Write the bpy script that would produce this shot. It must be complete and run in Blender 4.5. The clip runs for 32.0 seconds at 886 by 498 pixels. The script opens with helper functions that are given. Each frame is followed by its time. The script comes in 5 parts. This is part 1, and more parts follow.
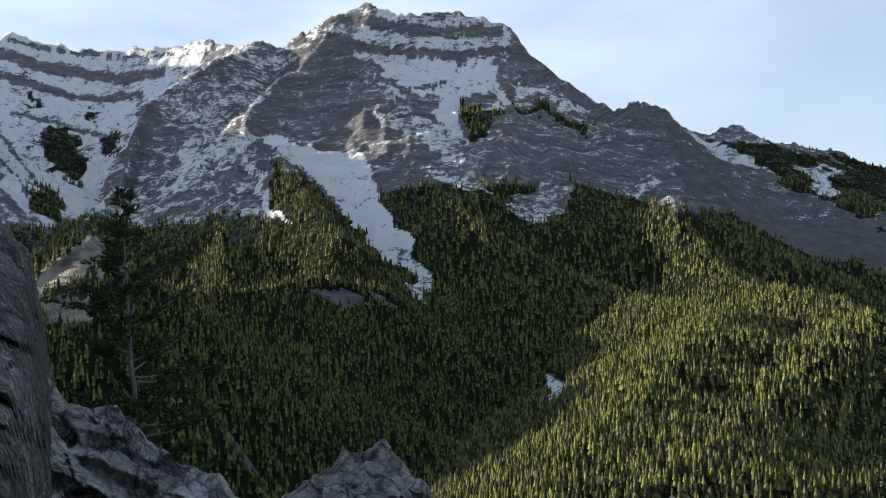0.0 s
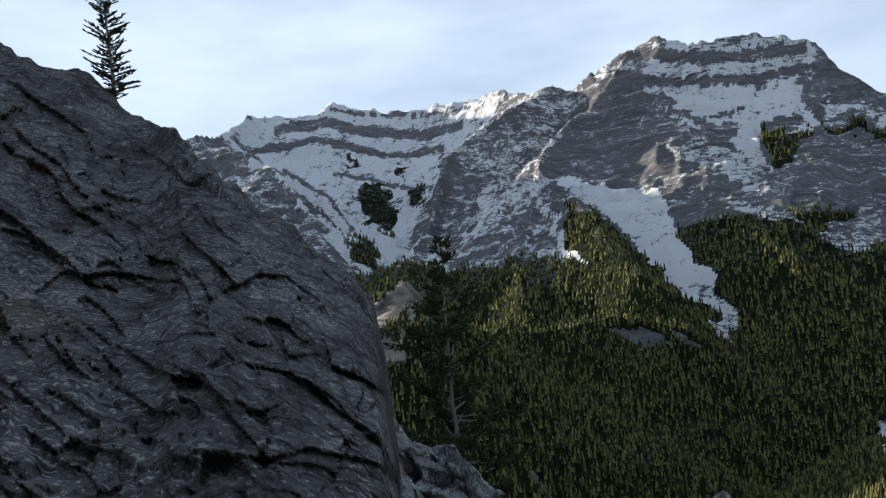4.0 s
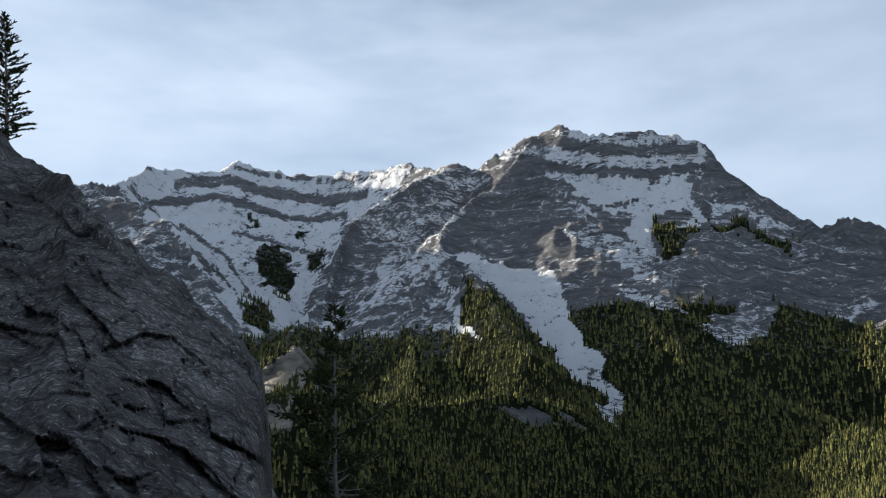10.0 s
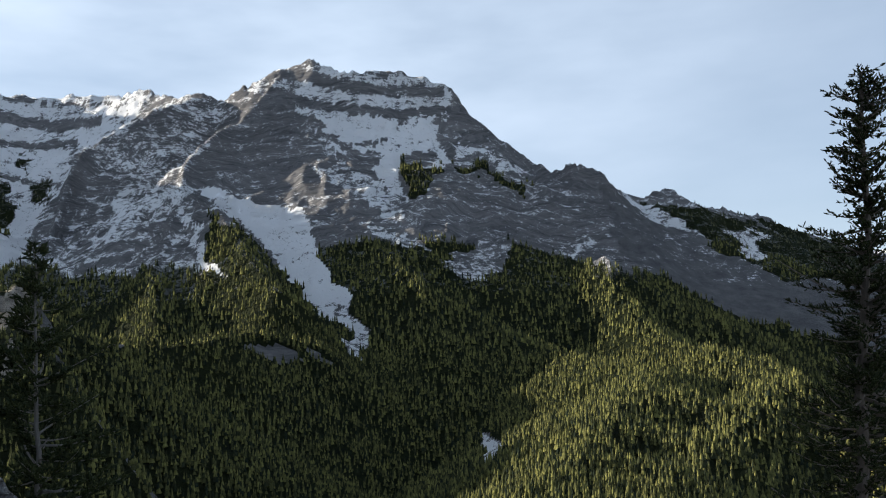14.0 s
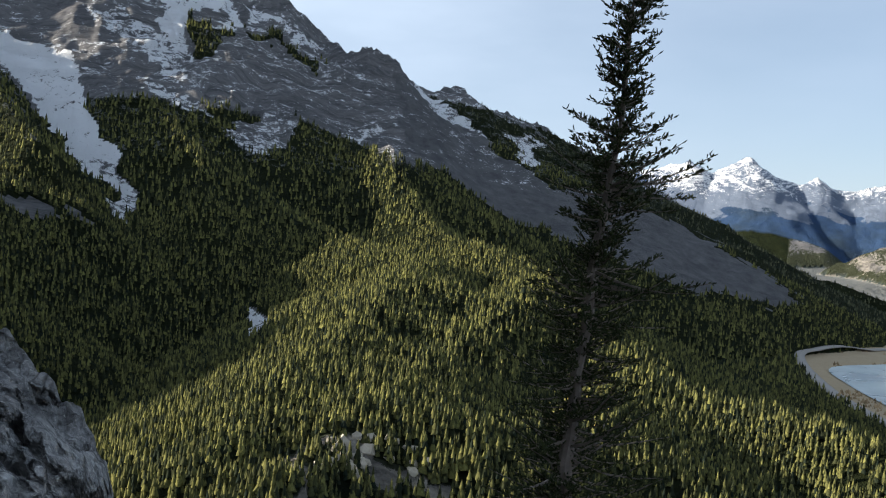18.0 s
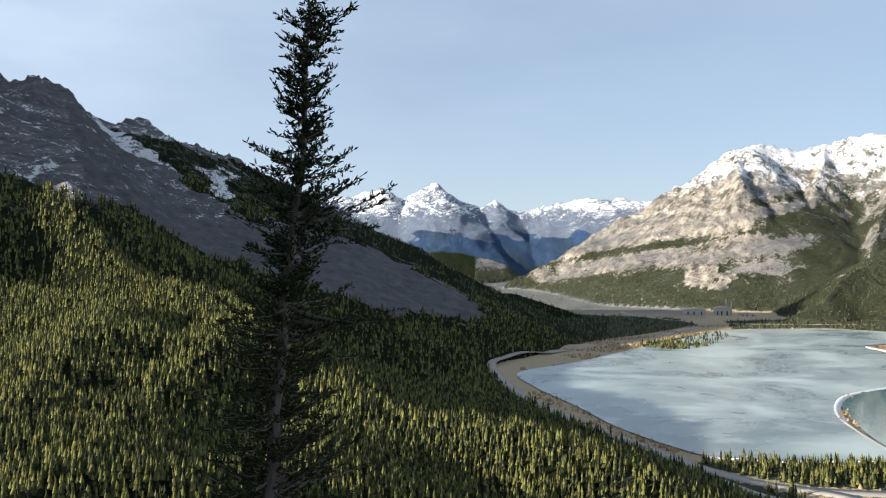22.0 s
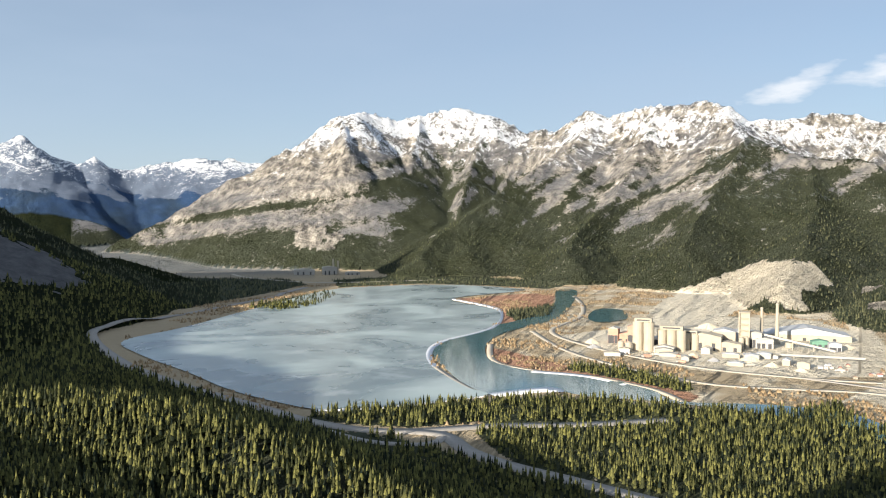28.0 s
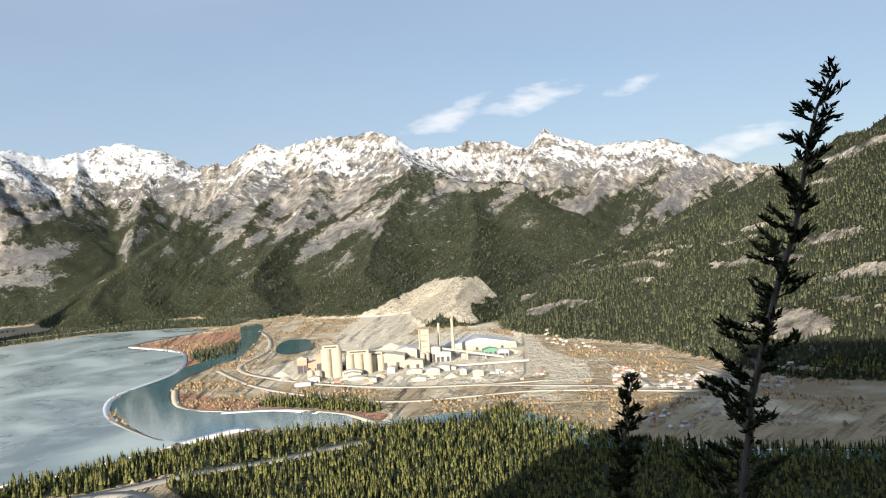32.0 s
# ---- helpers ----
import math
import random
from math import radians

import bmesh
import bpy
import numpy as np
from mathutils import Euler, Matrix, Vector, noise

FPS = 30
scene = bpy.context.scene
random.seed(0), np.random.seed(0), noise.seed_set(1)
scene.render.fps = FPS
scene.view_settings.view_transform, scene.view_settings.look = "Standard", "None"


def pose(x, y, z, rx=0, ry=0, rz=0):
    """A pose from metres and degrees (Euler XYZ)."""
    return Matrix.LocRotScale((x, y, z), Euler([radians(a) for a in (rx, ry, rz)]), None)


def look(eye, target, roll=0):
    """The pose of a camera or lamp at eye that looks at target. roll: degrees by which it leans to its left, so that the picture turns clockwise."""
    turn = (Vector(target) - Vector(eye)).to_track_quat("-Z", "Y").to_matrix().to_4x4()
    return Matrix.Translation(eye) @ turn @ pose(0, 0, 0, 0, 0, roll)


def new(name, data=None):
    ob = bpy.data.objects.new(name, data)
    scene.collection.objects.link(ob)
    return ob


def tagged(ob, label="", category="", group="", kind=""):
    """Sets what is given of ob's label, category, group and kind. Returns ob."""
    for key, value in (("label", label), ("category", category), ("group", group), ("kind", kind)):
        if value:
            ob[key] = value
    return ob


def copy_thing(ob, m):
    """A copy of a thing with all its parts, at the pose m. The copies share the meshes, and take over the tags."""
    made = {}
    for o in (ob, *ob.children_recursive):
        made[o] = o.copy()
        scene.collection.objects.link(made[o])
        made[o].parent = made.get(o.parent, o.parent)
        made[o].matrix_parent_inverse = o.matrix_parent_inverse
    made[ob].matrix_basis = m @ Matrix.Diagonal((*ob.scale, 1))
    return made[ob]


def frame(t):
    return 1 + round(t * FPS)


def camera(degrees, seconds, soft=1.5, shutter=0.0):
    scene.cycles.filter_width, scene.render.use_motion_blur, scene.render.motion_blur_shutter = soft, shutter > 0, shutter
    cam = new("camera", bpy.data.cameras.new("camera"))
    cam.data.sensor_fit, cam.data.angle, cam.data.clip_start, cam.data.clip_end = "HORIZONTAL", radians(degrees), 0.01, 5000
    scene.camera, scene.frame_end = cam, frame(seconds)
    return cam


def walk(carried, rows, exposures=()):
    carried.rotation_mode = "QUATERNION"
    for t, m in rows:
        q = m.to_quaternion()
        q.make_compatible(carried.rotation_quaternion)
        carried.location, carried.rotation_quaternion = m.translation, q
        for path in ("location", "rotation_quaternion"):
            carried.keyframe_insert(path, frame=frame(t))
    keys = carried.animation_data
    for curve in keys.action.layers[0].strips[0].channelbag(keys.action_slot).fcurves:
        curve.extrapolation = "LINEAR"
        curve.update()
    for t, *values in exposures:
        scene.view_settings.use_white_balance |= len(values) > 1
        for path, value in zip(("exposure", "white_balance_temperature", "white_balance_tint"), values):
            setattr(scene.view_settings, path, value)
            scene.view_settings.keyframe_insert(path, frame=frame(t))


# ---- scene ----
# ---- camera ----
cam = camera(55.28, 32.0, 1.15)
PATH = [
    (0.0, -0.346, -0.010, 0.095, 0.49, 1.88, 3.16),
    (0.5, -0.384, -0.016, 0.093, 4.64, 2.03, 3.02),
    (1.0, -0.454, -0.023, 0.090, 10.94, 1.76, 2.79),
    (1.5, -0.499, -0.002, 0.085, 14.83, 1.22, 2.97),
    (2.0, -0.528, -0.003, 0.088, 16.29, 1.58, 3.08),
    (2.5, -0.535, -0.019, 0.097, 17.08, 2.43, 3.31),
    (3.0, -0.550, -0.016, 0.107, 18.10, 3.67, 3.67),
    (3.5, -0.567, -0.005, 0.122, 19.24, 4.75, 4.01),
    (5.5, -0.583, -0.071, 0.165, 23.44, 9.12, 2.33),
    (6.0, -0.583, -0.080, 0.171, 24.30, 10.32, 2.12),
    (6.5, -0.584, -0.096, 0.178, 25.75, 11.24, 2.36),
    (7.0, -0.585, -0.098, 0.181, 25.78, 11.76, 2.35),
    (7.5, -0.586, -0.099, 0.177, 24.61, 11.89, 1.61),
    (8.0, -0.582, -0.123, 0.175, 23.83, 12.09, 0.83),
    (8.5, -0.585, -0.127, 0.176, 22.45, 12.44, 0.51),
    (9.0, -0.570, -0.123, 0.172, 19.83, 11.99, 0.54),
    (9.5, -0.557, -0.090, 0.162, 16.38, 11.00, 0.77),
    (10.0, -0.542, -0.053, 0.158, 13.09, 10.25, 0.91),
    (10.5, -0.517, -0.040, 0.148, 10.03, 9.59, 1.14),
    (11.0, -0.414, -0.011, 0.208, 7.28, 8.60, 1.51),
    (11.5, -0.354, 0.002, 0.210, 5.05, 8.15, 1.80),
    (12.0, -0.267, 0.024, 0.232, 2.91, 8.03, 2.02),
    (12.5, -0.204, 0.038, 0.214, 0.63, 7.44, 2.11),
    (13.0, -0.150, 0.065, 0.199, -1.56, 6.64, 2.11),
    (13.5, -0.127, 0.096, 0.185, -2.93, 6.17, 2.20),
    (14.0, -0.111, 0.059, 0.177, -3.74, 5.51, 2.41),
    (14.5, -0.084, 0.029, 0.128, -4.98, 3.92, 2.56),
    (16.5, 0.156, 0.083, -0.119, -8.46, -2.71, 0.42),
    (17.0, 0.094, 0.080, -0.163, -12.37, -1.76, -4.00),
    (17.5, 0.073, 0.082, -0.187, -16.13, -1.78, -6.01),
    (18.0, 0.043, 0.080, -0.175, -18.63, -2.29, -3.46),
    (18.5, 0.092, 0.090, -0.162, -21.07, -2.37, -0.97),
    (19.0, 0.086, 0.099, -0.147, -23.01, -1.51, -0.47),
    (19.5, 0.114, 0.114, -0.144, -26.44, -0.75, -0.65),
    (20.0, 0.161, 0.106, -0.148, -29.43, -0.33, -0.87),
    (20.5, 0.180, 0.082, -0.148, -31.88, -0.17, -0.82),
    (21.0, 0.216, 0.089, -0.137, -34.22, -0.09, -0.53),
    (21.5, 0.213, 0.107, -0.134, -36.31, 0.18, -0.20),
    (22.0, 0.225, 0.145, -0.128, -38.76, 0.38, -0.10),
    (22.5, 0.247, 0.136, -0.133, -40.93, 0.36, 0.07),
    (23.0, 0.238, 0.127, -0.127, -43.25, 0.25, 0.09),
    (23.5, 0.250, 0.122, -0.131, -45.67, -0.10, -0.12),
    (24.0, 0.326, 0.139, -0.145, -48.73, -0.78, -0.31),
    (24.5, 0.312, 0.144, -0.132, -51.55, -1.31, -0.37),
    (25.0, 0.296, 0.139, -0.127, -53.74, -1.19, -0.16),
    (25.5, 0.347, 0.153, -0.128, -55.34, -0.90, -0.31),
    (27.5, 0.620, -0.001, -0.141, -62.09, -1.66, -0.06),
    (28.0, 0.682, -0.040, -0.144, -64.64, -2.13, -0.22),
    (28.5, 0.739, -0.076, -0.147, -66.87, -2.22, -0.45),
    (29.0, 0.787, -0.109, -0.148, -68.96, -2.28, -0.82),
    (29.5, 0.829, -0.137, -0.148, -71.23, -1.91, -1.32),
    (30.0, 0.863, -0.162, -0.148, -73.69, -1.59, -0.97),
    (30.5, 0.891, -0.182, -0.149, -76.40, -1.55, 0.47),
    (31.0, 0.911, -0.197, -0.150, -79.80, -1.24, 2.23),
    (31.5, 0.926, -0.208, -0.151, -83.70, -0.89, 3.88),
    (32.0, 0.933, -0.216, -0.151, -86.06, -0.64, 3.67),
]
EXPOSURES = [(0.0, 1.34), (1.2, 1.48), (2.0, 1.8), (3.0, 1.4), (3.5, 1.3), (5.5, 1.08), (7.0, 0.98), (9.0, 0.96), (11.0, 1.18), (13.0, 1.24), (14.0, 1.16), (14.5, 1.16), (16.5, 1.9), (17.0, 1.78), (17.5, 1.38),
             (18.0, 1.26), (19.0, 1.26), (20.0, 1.2), (22.0, 1.18), (25.0, 1.08), (28.0, 1.02), (32.0, 1.0)]
walk(cam, [(t, pose(x, y, z, 90 + pitch, roll, yaw)) for t, x, y, z, yaw, pitch, roll in PATH], EXPOSURES)

# ---- world, sun ----
SUN_AZ, SUN_EL = 75.0, 15.6
sun_dir = Vector((-math.sin(radians(SUN_AZ)) * math.cos(radians(SUN_EL)), math.cos(radians(SUN_AZ)) * math.cos(radians(SUN_EL)), math.sin(radians(SUN_EL))))
world = bpy.data.worlds.new("sky")
world.use_nodes = True
scene.world = world
wn, wl = world.node_tree.nodes, world.node_tree.links
bg = wn["Background"]
sky = wn.new("ShaderNodeTexSky")
sky.sky_type, sky.sun_disc = "NISHITA", False
sky.sun_elevation, sky.sun_rotation = radians(SUN_EL), radians(-SUN_AZ)
sky.altitude, sky.air_density, sky.dust_density, sky.ozone_density = 1500, 1.0, 1.2, 1.5
coord = wn.new("ShaderNodeTexCoord").outputs["Generated"]
flat_map = wn.new("ShaderNodeMapping")
flat_map.inputs["Scale"].default_value = (1.0, 1.0, 3.2)
wl.new(coord, flat_map.inputs["Vector"])
veil = wn.new("ShaderNodeTexNoise")
veil.inputs["Scale"].default_value, veil.inputs["Detail"].default_value, veil.inputs["Roughness"].default_value = 2.3, 5.0, 0.5
wl.new(flat_map.outputs[0], veil.inputs["Vector"])
toward = wn.new("ShaderNodeVectorMath")
toward.operation = "DOT_PRODUCT"
toward.inputs[1].default_value = sun_dir
wl.new(coord, toward.inputs[0])
glow = wn.new("ShaderNodeMapRange")
glow.inputs[1].default_value, glow.inputs[2].default_value, glow.inputs[3].default_value, glow.inputs[4].default_value = -0.9, 0.7, 0.56, 0.74
wl.new(toward.outputs["Value"], glow.inputs[0])
thick = wn.new("ShaderNodeMath")
thick.operation, thick.use_clamp = "MULTIPLY_ADD", True
patchy = wn.new("ShaderNodeMapRange")
patchy.inputs[1].default_value, patchy.inputs[2].default_value, patchy.inputs[3].default_value, patchy.inputs[4].default_value = -0.3, 0.7, 0.6, 2.4
wl.new(toward.outputs["Value"], patchy.inputs[0])
uneven_veil = wn.new("ShaderNodeMath")
uneven_veil.operation = "SUBTRACT"
uneven_veil.inputs[1].default_value = 0.5
wl.new(veil.outputs["Fac"], uneven_veil.inputs[0])
wl.new(uneven_veil.outputs[0], thick.inputs[0])
wl.new(patchy.outputs[0], thick.inputs[1])
shift = wn.new("ShaderNodeMath")
shift.operation = "SUBTRACT"
shift.inputs[1].default_value = 0.0
wl.new(glow.outputs[0], shift.inputs[0])
wl.new(shift.outputs[0], thick.inputs[2])
cloudy = wn.new("ShaderNodeMix")
cloudy.data_type = "RGBA"
zenith = wn.new("ShaderNodeSeparateXYZ")
wl.new(coord, zenith.inputs[0])
thin = wn.new("ShaderNodeMapRange")
thin.interpolation_type = "SMOOTHSTEP"
thin.inputs[1].default_value, thin.inputs[2].default_value, thin.inputs[3].default_value, thin.inputs[4].default_value = 0.32, 0.8, 1.0, 0.85
wl.new(zenith.outputs[2], thin.inputs[0])
layer = wn.new("ShaderNodeMath")
layer.operation = "MULTIPLY"
wl.new(thick.outputs[0], layer.inputs[0])
wl.new(thin.outputs[0], layer.inputs[1])
wl.new(layer.outputs[0], cloudy.inputs[0])
wl.new(sky.outputs[0], cloudy.inputs[6])
veil_tone = wn.new("ShaderNodeMix")
veil_tone.data_type = "RGBA"
tone = wn.new("ShaderNodeMapRange")
tone.inputs[1].default_value, tone.inputs[2].default_value = -0.75, 0.35
wl.new(toward.outputs["Value"], tone.inputs[0])
wl.new(tone.outputs[0], veil_tone.inputs[0])
veil_tone.inputs[6].default_value, veil_tone.inputs[7].default_value = (3.9, 4.8, 6.2, 1), (5.5, 6.6, 8.1, 1)
wl.new(veil_tone.outputs[2], cloudy.inputs[7])


def sky_math(op, a, b=0.0, clamp=False):
    n = wn.new("ShaderNodeMath")
    n.operation, n.use_clamp = op, clamp
    for socket, value in zip(n.inputs, (a, b)):
        if isinstance(value, bpy.types.NodeSocket):
            wl.new(value, socket)
        else:
            socket.default_value = value
    return n.outputs[0]


# a few small fair-weather clouds over the far peaks
cloud_az = sky_math("ARCTAN2", sky_math("MULTIPLY", zenith.outputs[0], -1.0), zenith.outputs[1])
cloud_el = sky_math("ARCSINE", zenith.outputs[2])
puff = wn.new("ShaderNodeTexNoise")
puff.inputs["Scale"].default_value, puff.inputs["Detail"].default_value = 26.0, 5.0
wl.new(flat_map.outputs[0], puff.inputs["Vector"])
ragged = sky_math("MULTIPLY", sky_math("SUBTRACT", puff.outputs["Fac"], 0.5), 2.6)
cover = 0.0
for az, el, wide, tall in ((-92.2, 8.9, 4.0, 1.0), (-86.2, 7.9, 3.4, 0.9), (-88.5, 9.1, 1.6, 0.55), (-99.5, 9.3, 2.4, 0.7), (-105.5, 4.9, 4.2, 1.1)):
    lean = sky_math("MULTIPLY", sky_math("SUBTRACT", cloud_az, radians(az)), 0.22)
    da = sky_math("POWER", sky_math("ABSOLUTE", sky_math("DIVIDE", sky_math("SUBTRACT", cloud_az, radians(az)), radians(wide))), 2.0)
    de = sky_math("POWER", sky_math("ABSOLUTE", sky_math("DIVIDE", sky_math("ADD", sky_math("SUBTRACT", cloud_el, radians(el)), lean), radians(tall))), 2.0)
    one = sky_math("SUBTRACT", sky_math("ADD", 0.75, ragged), sky_math("ADD", da, de), True)
    cover = sky_math("MAXIMUM", one, cover)
sunlit = wn.new("ShaderNodeMix")
sunlit.data_type = "RGBA"
wl.new(sky_math("MULTIPLY", cover, 0.6), sunlit.inputs[0])
wl.new(cloudy.outputs[2], sunlit.inputs[6])
sunlit.inputs[7].default_value = (9.4, 9.3, 9.3, 1)
wl.new(sunlit.outputs[2], bg.inputs[0])
bg.inputs[1].default_value = 0.06
sun = new("sun", bpy.data.lights.new("sun", "SUN"))
sun.data.energy, sun.data.angle, sun.data.color = 5.0, radians(0.6), (1.0, 0.91, 0.77)
sun.matrix_world = look(sun_dir * 100, (0, 0, 0))


# ---- materials ----
class Nodes:
    """Short hand for building a node material."""

    def __init__(self, name):
        self.mat = bpy.data.materials.new(name)
        self.mat.use_nodes = True
        self.tree = self.mat.node_tree
        self.bsdf = self.tree.nodes["Principled BSDF"]

    def put(self, socket, value):
        if isinstance(value, bpy.types.NodeSocket):
            self.tree.links.new(value, socket)
        else:
            socket.default_value = value

    def node(self, kind, **inputs):
        n = self.tree.nodes.new("ShaderNode" + kind)
        for key, value in inputs.items():
            self.put(n.inputs[key.replace("_", " ")], value)
        return n

    def pos(self):
        return self.node("NewGeometry").outputs["Position"]

    def noise(self, scale, detail=5.0, rough=0.55, vector=None, dist=0.0):
        n = self.node("TexNoise", Scale=scale, Detail=detail, Roughness=rough, Distortion=dist)
        self.put(n.inputs["Vector"], vector if vector is not None else self.pos())
        return n.outputs["Fac"]

    def voronoi(self, scale, vector=None, feature="F1"):
        n = self.node("TexVoronoi", Scale=scale)
        n.feature = feature
        self.put(n.inputs["Vector"], vector if vector is not None else self.pos())
        return n

    def ramp(self, fac, *stops):
        n = self.node("ValToRGB")
        self.put(n.inputs[0], fac)
        e = n.color_ramp.elements
        while len(e) < len(stops):
            e.new(0.5)
        for el, (p, c) in zip(e, stops):
            el.position = p
            el.color = (c, c, c, 1) if isinstance(c, (int, float)) else (*c, 1)
        return n.outputs[0]

    def mix(self, fac, a, b, blend="MIX"):
        n = self.node("Mix")
        n.data_type, n.blend_type = "RGBA", blend
        self.put(n.inputs[0], fac)
        for k, v in ((6, a), (7, b)):
            self.put(n.inputs[k], (*v, 1) if isinstance(v, tuple) and len(v) == 3 else v)
        return n.outputs[2]

    def math(self, op, a, b=0.0, clamp=False):
        n = self.node("Math")
        n.operation, n.use_clamp = op, clamp
        self.put(n.inputs[0], a)
        self.put(n.inputs[1], b)
        return n.outputs[0]

    def scaled(self, sx, sy, sz, rot=(0, 0, 0)):
        n = self.node("Mapping")
        self.put(n.inputs["Vector"], self.pos())
        n.inputs["Scale"].default_value = (sx, sy, sz)
        n.inputs["Rotation"].default_value = rot
        return n.outputs[0]

    def folded(self, sx, sy, sz, rot=(0, 0, 0)):
        """Positions whose heights are bent by broad folds, for tilted and curved rock beds."""
        fold = self.math("ADD", self.math("MULTIPLY", self.noise(0.0024, 2), 300.0), self.math("MULTIPLY", self.noise(0.009, 3), 70.0))
        bent = self.node("VectorMath")
        bent.operation = "ADD"
        self.put(bent.inputs[0], self.pos())
        self.put(bent.inputs[1], self.node("CombineXYZ", Z=fold).outputs[0])
        n = self.node("Mapping")
        self.put(n.inputs["Vector"], bent.outputs[0])
        n.inputs["Scale"].default_value = (sx, sy, sz)
        n.inputs["Rotation"].default_value = rot
        return n.outputs[0]

    def attr(self, name):
        n = self.node("Attribute")
        n.attribute_name = name
        return n.outputs["Fac"]

    def bump(self, height, strength=0.5, distance=1.0, normal=None):
        n = self.node("Bump", Strength=strength, Distance=distance, Height=height)
        if normal is not None:
            self.put(n.inputs["Normal"], normal)
        return n.outputs[0]

    def done(self, color, rough=0.8, normal=None, **more):
        self.put(self.bsdf.inputs["Base Color"], (*color, 1) if isinstance(color, tuple) and len(color) == 3 else color)
        self.put(self.bsdf.inputs["Roughness"], rough)
        if normal is not None:
            self.put(self.bsdf.inputs["Normal"], normal)
        for key, value in more.items():
            self.put(self.bsdf.inputs[key.replace("_", " ")], value)
        return self.mat


def plain(name, color, rough=0.8, grain=4.0, vary=0.25, bump=0.3, dist=0.02, **more):
    """A surface of one colour, broken by grain at two scales."""
    m = Nodes(name)
    a, b = m.noise(grain), m.noise(grain * 0.13, 3)
    dark, light = tuple(c * (1 - vary) for c in color), tuple(min(1, c * (1 + vary)) for c in color)
    col = m.mix(m.math("MULTIPLY", m.math("ADD", a, b), 0.5), dark, light)
    col = m.mix(m.ramp(a, (0.35, 0), (0.65, 1)), col, m.mix(0.5, col, light))
    return m.done(col, rough, m.bump(a, bump, dist), **more)


# ---- terrain plan: azimuth (degrees, left positive), elevation (degrees) and plan distance seen from the viewpoint ----
K, FLOOR = 0.77, -200.0
rng = np.random.default_rng(7)


def place(az, el, r):
    a = math.radians(az)
    return (-math.sin(a) * r * K, math.cos(a) * r * K, r * K * math.tan(math.radians(el)))


def lattice(ix, iy, seed):
    h = (ix.astype(np.int64) * 374761393 + iy.astype(np.int64) * 668265263 + seed * 974711) & 0x7FFFFFFF
    h = ((h ^ (h >> 13)) * 1274126177) & 0x7FFFFFFF
    return ((h ^ (h >> 16)) & 0xFFFF) / 65535.0


def value_noise(x, y, seed):
    ix, iy = np.floor(x), np.floor(y)
    fx, fy = x - ix, y - iy
    fx, fy = fx * fx * (3 - 2 * fx), fy * fy * (3 - 2 * fy)
    a, b = lattice(ix, iy, seed), lattice(ix + 1, iy, seed)
    c, d = lattice(ix, iy + 1, seed), lattice(ix + 1, iy + 1, seed)
    return (a + (b - a) * fx) * (1 - fy) + (c + (d - c) * fx) * fy


def fbm(x, y, size, octaves=4, seed=1, ridged=False):
    total, amp, norm = np.zeros_like(x), 1.0, 0.0
    for o in range(octaves):
        n = value_noise(x / size * 2 ** o + 17.3 * o, y / size * 2 ** o - 9.1 * o, seed + o)
        if ridged:
            n = 1 - np.abs(2 * n - 1)
        total, norm, amp = total + amp * n, norm + amp, amp * 0.5
    return total / norm


